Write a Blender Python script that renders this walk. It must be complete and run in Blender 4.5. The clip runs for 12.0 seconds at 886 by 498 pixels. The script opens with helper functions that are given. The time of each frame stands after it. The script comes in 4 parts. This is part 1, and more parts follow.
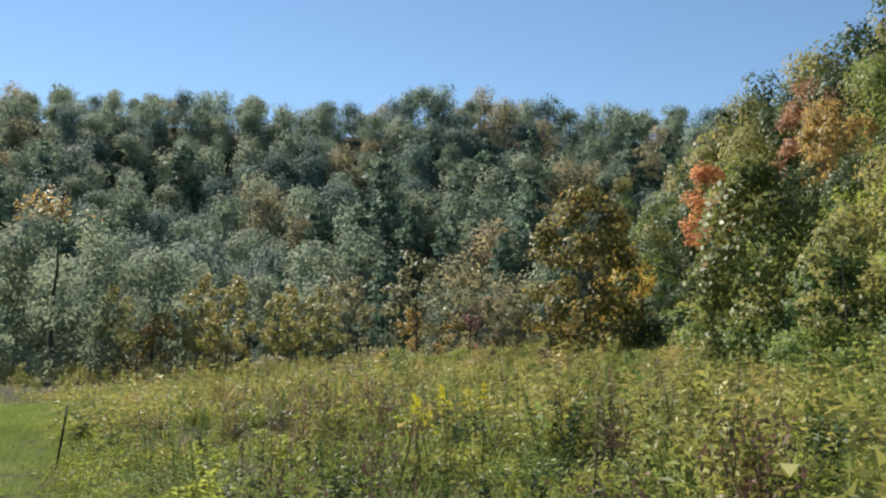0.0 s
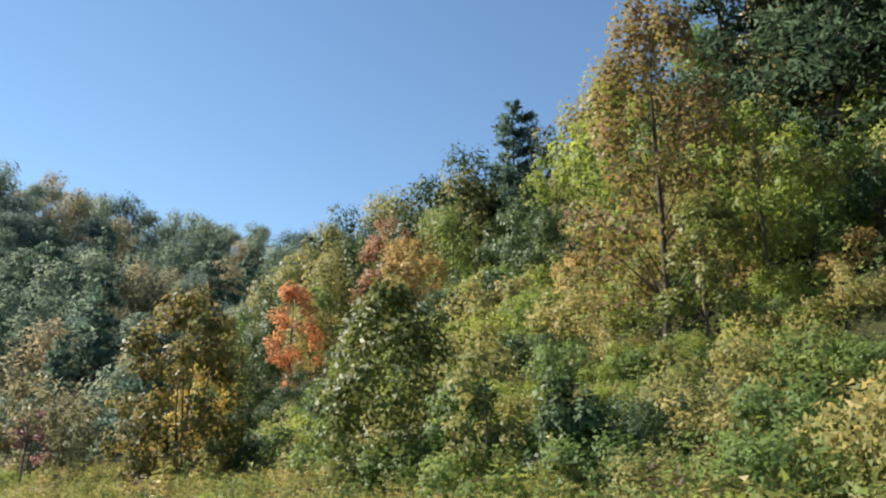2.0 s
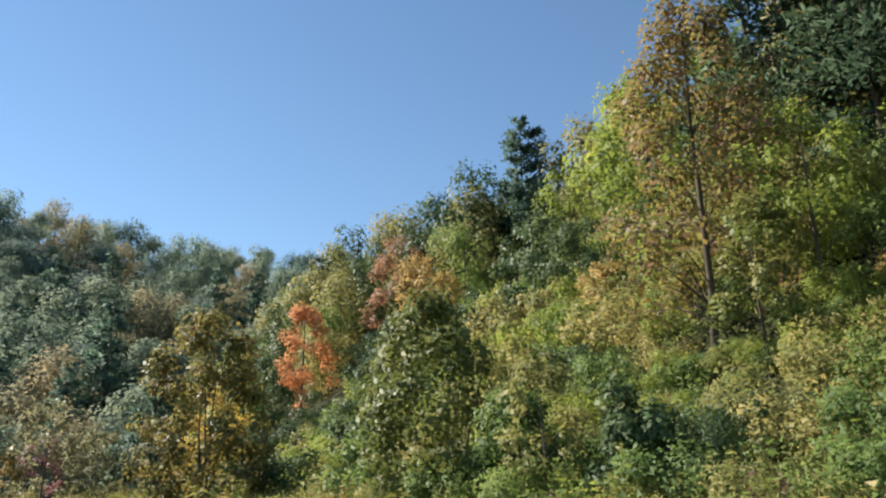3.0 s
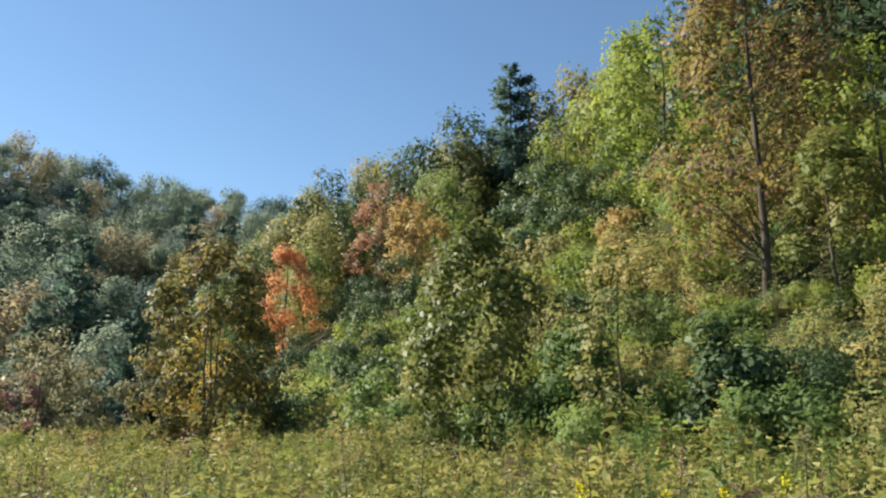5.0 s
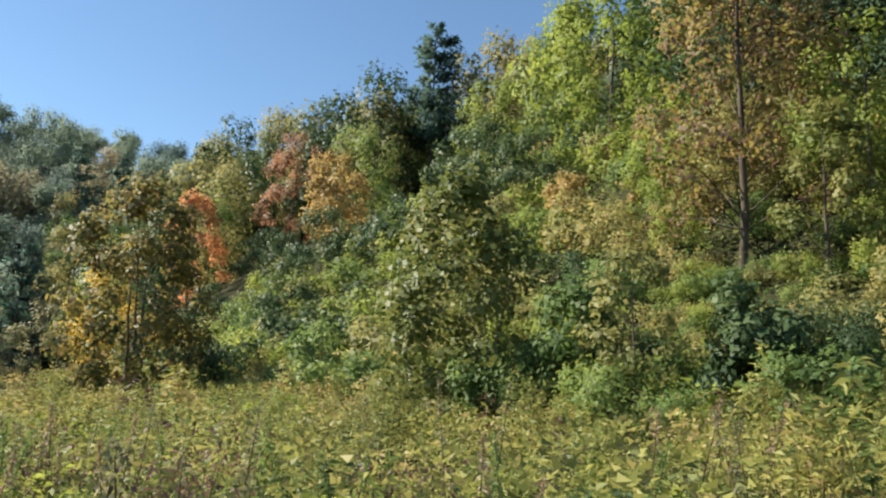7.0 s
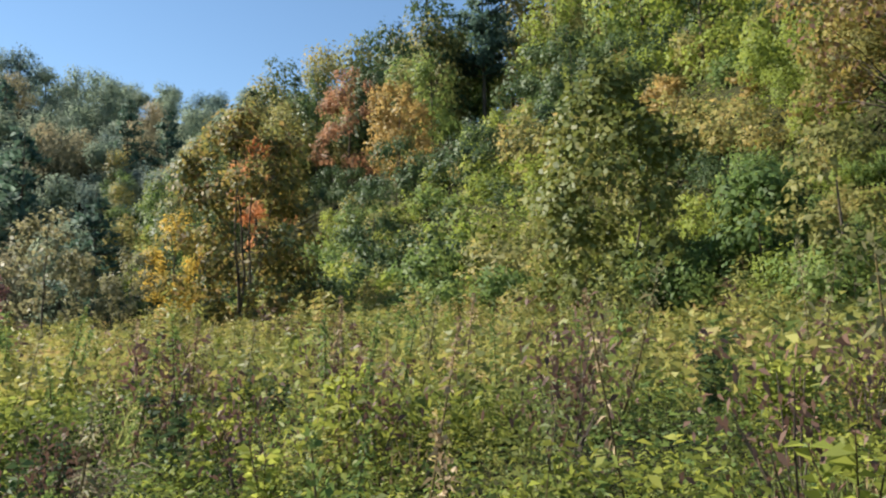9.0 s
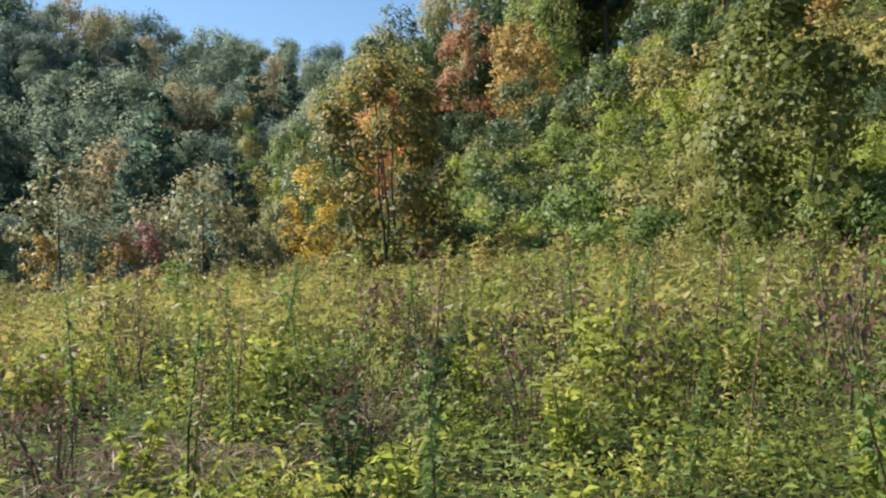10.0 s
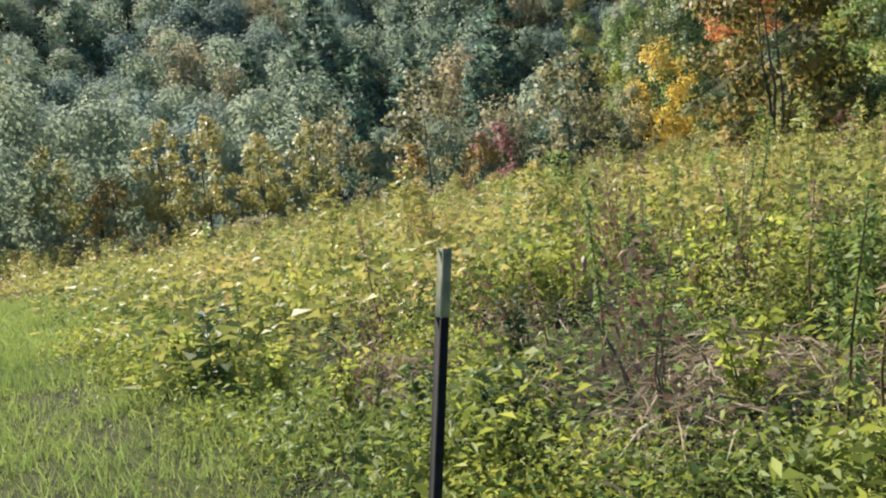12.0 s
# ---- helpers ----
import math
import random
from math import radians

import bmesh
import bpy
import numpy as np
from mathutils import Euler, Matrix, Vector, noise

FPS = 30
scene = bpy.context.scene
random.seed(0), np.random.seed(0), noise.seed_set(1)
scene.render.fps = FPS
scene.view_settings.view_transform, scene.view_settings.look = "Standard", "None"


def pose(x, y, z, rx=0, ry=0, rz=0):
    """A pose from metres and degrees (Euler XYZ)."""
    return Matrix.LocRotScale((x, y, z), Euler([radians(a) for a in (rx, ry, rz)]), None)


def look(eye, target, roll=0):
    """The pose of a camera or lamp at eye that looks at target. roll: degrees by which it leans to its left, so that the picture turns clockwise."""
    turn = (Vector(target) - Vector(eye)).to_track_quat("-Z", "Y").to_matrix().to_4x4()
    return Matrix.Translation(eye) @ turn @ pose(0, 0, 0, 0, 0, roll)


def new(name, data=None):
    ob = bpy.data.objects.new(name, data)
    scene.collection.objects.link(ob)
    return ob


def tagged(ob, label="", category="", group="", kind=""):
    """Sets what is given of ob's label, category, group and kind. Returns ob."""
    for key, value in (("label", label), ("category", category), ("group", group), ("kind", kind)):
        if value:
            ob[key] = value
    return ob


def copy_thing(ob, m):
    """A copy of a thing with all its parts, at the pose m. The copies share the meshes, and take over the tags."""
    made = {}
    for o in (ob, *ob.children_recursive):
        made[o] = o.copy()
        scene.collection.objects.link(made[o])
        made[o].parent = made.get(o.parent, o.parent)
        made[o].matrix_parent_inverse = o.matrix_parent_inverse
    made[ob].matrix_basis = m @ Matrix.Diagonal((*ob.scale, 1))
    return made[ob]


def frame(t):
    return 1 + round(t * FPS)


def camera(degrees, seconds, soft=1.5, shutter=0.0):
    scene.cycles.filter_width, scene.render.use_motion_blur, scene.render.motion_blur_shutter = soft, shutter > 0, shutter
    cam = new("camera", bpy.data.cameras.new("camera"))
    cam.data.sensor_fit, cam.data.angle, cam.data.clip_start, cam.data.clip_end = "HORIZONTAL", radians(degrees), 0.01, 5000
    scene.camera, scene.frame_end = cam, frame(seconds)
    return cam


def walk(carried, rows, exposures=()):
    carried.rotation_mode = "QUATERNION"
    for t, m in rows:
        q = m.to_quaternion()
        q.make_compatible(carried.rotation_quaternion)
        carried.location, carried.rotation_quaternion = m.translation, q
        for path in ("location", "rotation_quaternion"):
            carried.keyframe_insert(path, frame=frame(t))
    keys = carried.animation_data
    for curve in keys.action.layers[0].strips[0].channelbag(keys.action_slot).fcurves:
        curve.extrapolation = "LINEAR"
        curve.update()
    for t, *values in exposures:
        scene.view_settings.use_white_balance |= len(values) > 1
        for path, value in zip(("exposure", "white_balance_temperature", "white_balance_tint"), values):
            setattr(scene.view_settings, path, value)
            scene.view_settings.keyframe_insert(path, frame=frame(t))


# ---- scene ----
cam = camera(58.4, 12.0, soft=2.2)
PATH = [
    (0, (0.038, -0.593, 1.063), (0.027, 1.394, 1.293), 0.5),
    (0.5, (-0.466, -0.052, 1.191), (-0.036, 1.879, 1.484), -0.5),
    (1, (-0.626, 0.492, 1.194), (0.213, 2.238, 1.69), -1.6),
    (1.5, (-0.914, 1.016, 1.171), (0.096, 2.669, 1.668), -0.8),
    (2, (-1.228, 1.547, 1.163), (-0.25, 3.211, 1.689), 0.7),
    (2.5, (-1.48, 2.144, 1.16), (-0.517, 3.807, 1.717), -0.4),
    (2.7, (-1.578, 2.358, 1.127), (-0.615, 4.015, 1.7), -0.7),
    (4.3, (-2.348, 4.073, 0.909), (-1.334, 5.7, 1.48), 1.5),
    (4.5, (-2.484, 4.313, 0.889), (-1.464, 5.952, 1.412), 1.4),
    (5, (-2.874, 4.82, 0.816), (-1.819, 6.457, 1.274), 1.0),
    (5.5, (-3.182, 5.355, 0.753), (-1.965, 6.862, 1.252), 3.2),
    (6, (-3.503, 5.876, 0.682), (-2.153, 7.258, 1.199), 3.4),
    (6.5, (-3.756, 6.466, 0.644), (-2.411, 7.876, 1.097), 4.5),
    (7, (-3.829, 7.115, 0.621), (-2.552, 8.606, 0.999), 3.0),
    (7.2, (-3.869, 7.356, 0.597), (-2.608, 8.865, 0.964), 2.2),
    (8.8, (-4.878, 9.266, 0.124), (-3.672, 10.848, 0.33), -0.3),
    (9, (-5.026, 9.447, 0.093), (-3.811, 11.021, 0.308), -0.5),
    (9.5, (-5.437, 9.824, 0.096), (-4.336, 11.487, 0.25), -0.5),
    (10, (-5.858, 9.938, 0.093), (-4.88, 11.681, 0.171), -1.4),
    (10.5, (-6.014, 10.211, 0.074), (-5.219, 12.046, 0.057), -3.1),
    (11, (-6.156, 10.5, 0.072), (-5.515, 12.388, -0.079), -4.4),
    (11.5, (-6.434, 10.899, 0.044), (-5.955, 12.834, -0.12), -5.1),
    (12, (-6.769, 11.315, 0.037), (-6.6, 13.303, -0.107), -5.8),
]
walk(cam, [(t, look(e, g, r)) for t, e, g, r in PATH],
     [(0.0, 0.76), (1.0, 0.82), (2.0, 1.0), (2.5, 0.96), (5.0, 0.96), (6.0, 0.92), (7.0, 1.02), (9.5, 1.0), (12.0, 1.33)])

# ---- light ----
SUN_AZ, SUN_EL = radians(-33), radians(41)
world = bpy.data.worlds.new("sky")
scene.world = world
world.use_nodes = True
_n = world.node_tree.nodes
sky = _n.new("ShaderNodeTexSky")
sky.sky_type, sky.sun_disc = "NISHITA", False
sky.altitude = 600
sky.sun_elevation, sky.sun_rotation = SUN_EL, SUN_AZ
sky.air_density, sky.dust_density, sky.ozone_density = 1.0, 0.0, 1.0
_n["Background"].inputs[1].default_value = 0.083
clear = _n.new("ShaderNodeHueSaturation")
clear.inputs["Hue"].default_value, clear.inputs["Saturation"].default_value = 0.496, 1.08
world.node_tree.links.new(sky.outputs[0], clear.inputs["Color"])
world.node_tree.links.new(clear.outputs[0], _n["Background"].inputs[0])
sun = new("sun", bpy.data.lights.new("sun", "SUN"))
sun.data.energy, sun.data.angle, sun.data.color = 5.0, radians(0.55), (1.0, 0.93, 0.8)
sun.matrix_world = look((math.sin(SUN_AZ) * math.cos(SUN_EL) * 100, math.cos(SUN_AZ) * math.cos(SUN_EL) * 100, math.sin(SUN_EL) * 100), (0, 0, 0))

# ---- materials ----
def muted(col):
    """Autumn foliage: brighter and redder than the pure hue, blue lifted for haze."""
    lum = 0.25 * col[0] + 0.65 * col[1] + 0.1 * col[2]
    r, g, b = (lum + (c - lum) * 1.05 for c in col)
    return tuple(min(0.6, 1.88 * c) for c in (r * 1.11, g, b * 1.27))


def leaf_material(name, stops, through_light=0.4, gloss=0.55, patch=0.5, speckle=0.32, relief=0.9, shine=0.2):
    """Foliage: colour from leaf to leaf, tree to tree and in patches; light shines through."""
    m = bpy.data.materials.new(name)
    m.use_nodes = True
    nt = m.node_tree
    n, l = nt.nodes, nt.links
    p = n["Principled BSDF"]
    geo, info, tc = n.new("ShaderNodeNewGeometry"), n.new("ShaderNodeObjectInfo"), n.new("ShaderNodeTexCoord")
    noi = n.new("ShaderNodeTexNoise")
    noi.inputs["Scale"].default_value = patch
    noi.inputs["Detail"].default_value = 2
    l.new(tc.outputs["Object"], noi.inputs["Vector"])
    a = n.new("ShaderNodeMath"); a.operation = "MULTIPLY_ADD"
    l.new(geo.outputs["Random Per Island"], a.inputs[0]); a.inputs[1].default_value = speckle
    b = n.new("ShaderNodeMath"); b.operation = "MULTIPLY_ADD"
    l.new(noi.outputs["Fac"], b.inputs[0]); b.inputs[1].default_value = relief; b.inputs[2].default_value = 0.38 - 0.5 * relief - 0.5 * speckle
    l.new(b.outputs[0], a.inputs[2])
    c = n.new("ShaderNodeMath"); c.operation = "MULTIPLY_ADD"
    l.new(info.outputs["Random"], c.inputs[0]); c.inputs[1].default_value = 0.3
    l.new(a.outputs[0], c.inputs[2])
    ramp = n.new("ShaderNodeValToRGB")
    e = ramp.color_ramp.elements
    stops = [(pos, muted(col)) for pos, col in stops]
    while len(e) < len(stops):
        e.new(0.5)
    for k, (pos, col) in enumerate(stops):
        e[k].position, e[k].color = pos, (*col, 1)
    l.new(c.outputs[0], ramp.inputs[0])
    l.new(ramp.outputs[0], p.inputs["Base Color"])
    p.inputs["Roughness"].default_value = gloss
    p.inputs["Specular IOR Level"].default_value = shine
    tr = n.new("ShaderNodeBsdfTranslucent")
    hs = n.new("ShaderNodeHueSaturation")
    hs.inputs["Hue"].default_value, hs.inputs["Saturation"].default_value, hs.inputs["Value"].default_value = 0.49, 1.0, 1.7
    l.new(ramp.outputs[0], hs.inputs["Color"])
    l.new(hs.outputs[0], tr.inputs["Color"])
    mix = n.new("ShaderNodeMixShader")
    mix.inputs[0].default_value = through_light
    l.new(p.outputs[0], mix.inputs[1]); l.new(tr.outputs[0], mix.inputs[2])
    l.new(mix.outputs[0], n["Material Output"].inputs["Surface"])
    return m


def rough_material(name, dark, light, scale, rough=0.9, bump=0.4, stretch=(1, 1, 1)):
    m = bpy.data.materials.new(name)
    m.use_nodes = True
    nt = m.node_tree
    n, l = nt.nodes, nt.links
    p = n["Principled BSDF"]
    tc, mp = n.new("ShaderNodeTexCoord"), n.new("ShaderNodeMapping")
    mp.inputs["Scale"].default_value = stretch
    l.new(tc.outputs["Object"], mp.inputs[0])
    fine, wide = n.new("ShaderNodeTexNoise"), n.new("ShaderNodeTexNoise")
    fine.inputs["Scale"].default_value, fine.inputs["Detail"].default_value = scale, 6
    wide.inputs["Scale"].default_value, wide.inputs["Detail"].default_value = scale * 0.09, 3
    for q in (fine, wide):
        l.new(mp.outputs[0], q.inputs["Vector"])
    add = n.new("ShaderNodeMath"); add.operation = "ADD"
    l.new(fine.outputs["Fac"], add.inputs[0]); l.new(wide.outputs["Fac"], add.inputs[1])
    ramp = n.new("ShaderNodeValToRGB")
    ramp.color_ramp.elements[0].position, ramp.color_ramp.elements[0].color = 0.75, (*dark, 1)
    ramp.color_ramp.elements[1].position, ramp.color_ramp.elements[1].color = 1.25, (*light, 1)
    half = n.new("ShaderNodeMath"); half.operation = "MULTIPLY"; half.inputs[1].default_value = 0.5
    l.new(add.outputs[0], half.inputs[0])
    ramp.color_ramp.elements[0].position, ramp.color_ramp.elements[1].position = 0.38, 0.62
    l.new(half.outputs[0], ramp.inputs[0])
    l.new(ramp.outputs[0], p.inputs["Base Color"])
    p.inputs["Roughness"].default_value = rough
    p.inputs["Specular IOR Level"].default_value = 0.12
    bp = n.new("ShaderNodeBump"); bp.inputs["Strength"].default_value = bump
    l.new(fine.outputs["Fac"], bp.inputs["Height"]); l.new(bp.outputs[0], p.inputs["Normal"])
    return m


LEAF = {
    "green": leaf_material("leaf_green", [(0.1, (0.028, 0.055, 0.016)), (0.6, (0.065, 0.105, 0.026)), (1.0, (0.13, 0.16, 0.04))]),
    # dark green foliage, deepened further to carry the shade of the hollows
    "dark": leaf_material("leaf_dark_green", [(0.1, (0.014, 0.03, 0.012)), (0.6, (0.032, 0.056, 0.019)), (1.0, (0.066, 0.092, 0.028))], 0.25),
    "olive": leaf_material("leaf_olive", [(0.1, (0.05, 0.065, 0.02)), (0.55, (0.11, 0.12, 0.035)), (1.0, (0.21, 0.17, 0.05))]),
    "lime": leaf_material("leaf_lime", [(0.1, (0.058, 0.09, 0.018)), (0.6, (0.108, 0.145, 0.026)), (1.0, (0.17, 0.185, 0.04))]),
    "yellow": leaf_material("leaf_yellow", [(0.1, (0.14, 0.13, 0.025)), (0.5, (0.23, 0.19, 0.035)), (1.0, (0.3, 0.24, 0.055))]),
    "amber": leaf_material("leaf_amber", [(0.1, (0.075, 0.073, 0.025)), (0.5, (0.145, 0.122, 0.036)), (1.0, (0.205, 0.155, 0.047))]),
    "rust": leaf_material("leaf_rust", [(0.1, (0.08, 0.065, 0.03)), (0.5, (0.15, 0.095, 0.042)), (1.0, (0.2, 0.13, 0.055))]),
    "orange": leaf_material("leaf_orange", [(0.1, (0.12, 0.07, 0.025)), (0.5, (0.225, 0.12, 0.042)), (1.0, (0.28, 0.175, 0.058))]),
    "plum": leaf_material("leaf_plum", [(0.1, (0.06, 0.045, 0.035)), (0.6, (0.12, 0.07, 0.05)), (1.0, (0.16, 0.12, 0.06))]),
    "dry": leaf_material("leaf_dry", [(0.1, (0.05, 0.058, 0.026)), (0.5, (0.088, 0.096, 0.04)), (1.0, (0.13, 0.124, 0.055))]),
    "needle": leaf_material("pine_needles", [(0.1, (0.02, 0.042, 0.026)), (0.6, (0.042, 0.075, 0.042)), (1.0, (0.08, 0.115, 0.06))], 0.25, 0.65, shine=0.1),
    "hemlock": leaf_material("hemlock_needles", [(0.1, (0.012, 0.026, 0.012)), (0.6, (0.026, 0.046, 0.02)), (1.0, (0.05, 0.075, 0.03))], 0.2, 0.7, shine=0.08),
    # ridge foliage: distance haze put into the colour, paler and bluer than nearer leaves
    "ridge": leaf_material("leaf_ridge_hazed", [(0.1, (0.056, 0.088, 0.055)), (0.55, (0.096, 0.13, 0.073)), (1.0, (0.15, 0.168, 0.086))], 0.42, 0.7, patch=0.25, speckle=0.12, shine=0.08),
    "ridge_tan": leaf_material("leaf_ridge_tan_hazed", [(0.1, (0.08, 0.09, 0.045)), (0.55, (0.135, 0.135, 0.065)), (1.0, (0.19, 0.165, 0.08))], 0.42, 0.7, patch=0.25, speckle=0.12, shine=0.08),
    "ridge_dark": leaf_material("leaf_ridge_dark_hazed", [(0.1, (0.035, 0.06, 0.045)), (0.55, (0.065, 0.098, 0.068)), (1.0, (0.11, 0.13, 0.08))], 0.42, 0.7, patch=0.25, speckle=0.12, shine=0.08),
    "browning": leaf_material("leaf_browning", [(0.1, (0.04, 0.05, 0.018)), (0.4, (0.1, 0.102, 0.024)), (0.6, (0.125, 0.108, 0.026)), (1.0, (0.078, 0.053, 0.034))], patch=0.8, speckle=0.8),
    "glossy": leaf_material("leaf_glossy", [(0.1, (0.03, 0.046, 0.012)), (0.6, (0.066, 0.084, 0.02)), (1.0, (0.125, 0.122, 0.034))], gloss=0.52, patch=0.8, through_light=0.28, shine=0.2),
    "fresh": leaf_material("leaf_fresh", [(0.1, (0.07, 0.1, 0.02)), (0.6, (0.125, 0.155, 0.03)), (1.0, (0.18, 0.19, 0.05))], 0.5),
    "shrivelled": leaf_material("leaf_shrivelled", [(0.1, (0.035, 0.025, 0.016)), (0.6, (0.075, 0.05, 0.03)), (1.0, (0.13, 0.09, 0.05))], 0.2),
    "bleached": leaf_material("bleached_straw", [(0.1, (0.08, 0.07, 0.04)), (0.6, (0.14, 0.122, 0.07)), (1.0, (0.21, 0.19, 0.12))], 0.2),
    "weed": leaf_material("leaf_weed", [(0.05, (0.038, 0.057, 0.018)), (0.45, (0.098, 0.117, 0.029)), (0.75, (0.155, 0.164, 0.04)), (1.0, (0.18, 0.15, 0.055))], 0.32, patch=0.6, relief=1.9, speckle=0.38),
    "herb": leaf_material("leaf_herb", [(0.05, (0.03, 0.05, 0.012)), (0.5, (0.092, 0.118, 0.022)), (1.0, (0.18, 0.195, 0.04))], 0.4, patch=0.8, relief=1.9, speckle=0.38),
    "grass": leaf_material("grass_blade", [(0.05, (0.05, 0.082, 0.02)), (0.5, (0.095, 0.14, 0.034)), (1.0, (0.16, 0.185, 0.058))], 0.36, patch=0.5, relief=1.4),
    "straw": leaf_material("dry_stalk", [(0.1, (0.08, 0.062, 0.03)), (0.5, (0.15, 0.125, 0.06)), (1.0, (0.27, 0.23, 0.12))], 0.2, patch=0.6),
    "flower": leaf_material("goldenrod_flower", [(0.1, (0.24, 0.22, 0.015)), (0.6, (0.33, 0.3, 0.02)), (1.0, (0.36, 0.34, 0.05))], 0.3),
}
BARK = rough_material("bark", (0.05, 0.04, 0.03), (0.17, 0.14, 0.11), 9, 0.9, 0.7, (1, 1, 0.25))
PALE_BARK = rough_material("pale_bark", (0.16, 0.14, 0.11), (0.42, 0.39, 0.33), 6, 0.85, 0.5, (1, 1, 0.3))
STEM = rough_material("weed_stem", (0.07, 0.05, 0.025), (0.18, 0.14, 0.06), 30, 0.8, 0.2)
SOIL = rough_material("meadow_soil", (0.018, 0.02, 0.009), (0.055, 0.056, 0.022), 9, 1.0, 1.0)

# ---- mesh helpers ----
def rng_of(seed):
    return np.random.default_rng(seed)


SHADE = {}


def mesh_of(name, v, q, material, smooth=False, normals=None):
    """A mesh of quads from arrays; foliage takes the rounded normals of its crown."""
    me = bpy.data.meshes.new(name)
    v, q = np.asarray(v, np.float32), np.asarray(q, np.int32)
    k = q.shape[1]
    me.vertices.add(len(v)); me.loops.add(len(q) * k); me.polygons.add(len(q))
    me.vertices.foreach_set("co", v.ravel())
    me.loops.foreach_set("vertex_index", q.ravel())
    me.polygons.foreach_set("loop_start", np.arange(len(q), dtype=np.int32) * k)
    if smooth:
        me.polygons.foreach_set("use_smooth", np.ones(len(q), bool))
    me.update(calc_edges=True)
    me.materials.append(material)
    if normals is not None:
        me.normals_split_custom_set_from_vertices(normals.tolist())
        SHADE[me.name] = normals
    return me


def part_of(name, v, q, material, parent, label="", smooth=False, normals=None):
    ob = new(name, mesh_of(name, v, q, material, smooth, normals))
    ob.parent = parent
    return tagged(ob, label)


def joined(pieces):
    vs, qs, k = [], [], 0
    for v, q in pieces:
        vs.append(v); qs.append(np.asarray(q) + k); k += len(v)
    return np.concatenate(vs), np.concatenate(qs)


def tube(points, radii, sides=6):
    """A tapered, bent stem through the points."""
    pts = np.asarray(points, float)
    v, q = [], []
    for i, p in enumerate(pts):
        d = pts[min(i + 1, len(pts) - 1)] - pts[max(i - 1, 0)]
        d = d / (np.linalg.norm(d) + 1e-9)
        a = np.cross(d, (0.3, 1, 0.1)); a = a / (np.linalg.norm(a) + 1e-9)
        b = np.cross(d, a)
        for s in range(sides):
            w = 2 * math.pi * s / sides
            v.append(p + radii[i] * (math.cos(w) * a + math.sin(w) * b))
    for i in range(len(pts) - 1):
        for s in range(sides):
            q.append((i * sides + s, i * sides + (s + 1) % sides, (i + 1) * sides + (s + 1) % sides, (i + 1) * sides + s))
    return np.array(v), np.array(q)


def leaves(p, d, length, width, rng, droop=0.2, tri=False, facing=None):
    """One pointed, folded leaf at each place p, along d."""
    n = len(p)
    d = d / (np.linalg.norm(d, axis=1, keepdims=True) + 1e-9)
    if facing is None:
        side = np.cross(d, rng.normal(size=(n, 3)))
    else:
        d = d - facing * (d * facing).sum(1, keepdims=True) * 0.85
        d /= np.linalg.norm(d, axis=1, keepdims=True) + 1e-9
        side = np.cross(d, facing)
    side /= np.linalg.norm(side, axis=1, keepdims=True) + 1e-9
    L = (length * rng.uniform(0.6, 1.35, n))[:, None]
    W = L * width
    tip = p + d * L
    tip[:, 2] -= droop * L[:, 0]
    if tri:
        v = np.stack([p + side * W, tip, p - side * W], 1).reshape(-1, 3)
        return v, np.arange(n * 3).reshape(n, 3)
    mid = p + d * L * 0.45
    v = np.stack([p, mid + side * W, tip, mid - side * W], 1).reshape(-1, 3)
    return v, np.arange(n * 4).reshape(n, 4)


def spread(centres, count, radius, rng, flat=0.75):
    """Places and outward ways of leaves in loose clumps round the centres."""
    idx = rng.integers(0, len(centres), count)
    off = rng.normal(size=(count, 3)) * np.array([1, 1, flat])
    off *= (radius * rng.uniform(0.45, 1.0, count) / (np.linalg.norm(off, axis=1) + 1e-6))[:, None]
    return centres[idx] + off, off + rng.normal(size=(count, 3)) * radius * 0.45, off


def outward(p, centre, clump, rng, jitter=0.45):
    """The ways in which leaves face: out from their clump and crown, up to the light."""
    a = p - centre
    a /= np.linalg.norm(a, axis=1, keepdims=True) + 1e-9
    b = clump / (np.linalg.norm(clump, axis=1, keepdims=True) + 1e-9)
    f = 0.6 * a + 0.8 * b + np.array([0, 0, 0.3]) + rng.normal(size=p.shape) * jitter
    return f / (np.linalg.norm(f, axis=1, keepdims=True) + 1e-9)


def foliage(p, d, length, width, rng, droop, tri, way, rough=0.35, fine=0.16, soft=1.0):
    """Leaves that lie along the surface of their clumps, and the soft normals of those clumps."""
    way = way + rng.normal(size=way.shape) * fine
    way /= np.linalg.norm(way, axis=1, keepdims=True) + 1e-9
    lie = way + rng.normal(size=way.shape) * rough
    lie /= np.linalg.norm(lie, axis=1, keepdims=True) + 1e-9
    v, q = leaves(p, d, length, width, rng, droop, tri, lie)
    way = soft * way + (1 - soft) * lie
    way /= np.linalg.norm(way, axis=1, keepdims=True) + 1e-9
    return v, q, np.repeat(way, q.shape[1], axis=0)


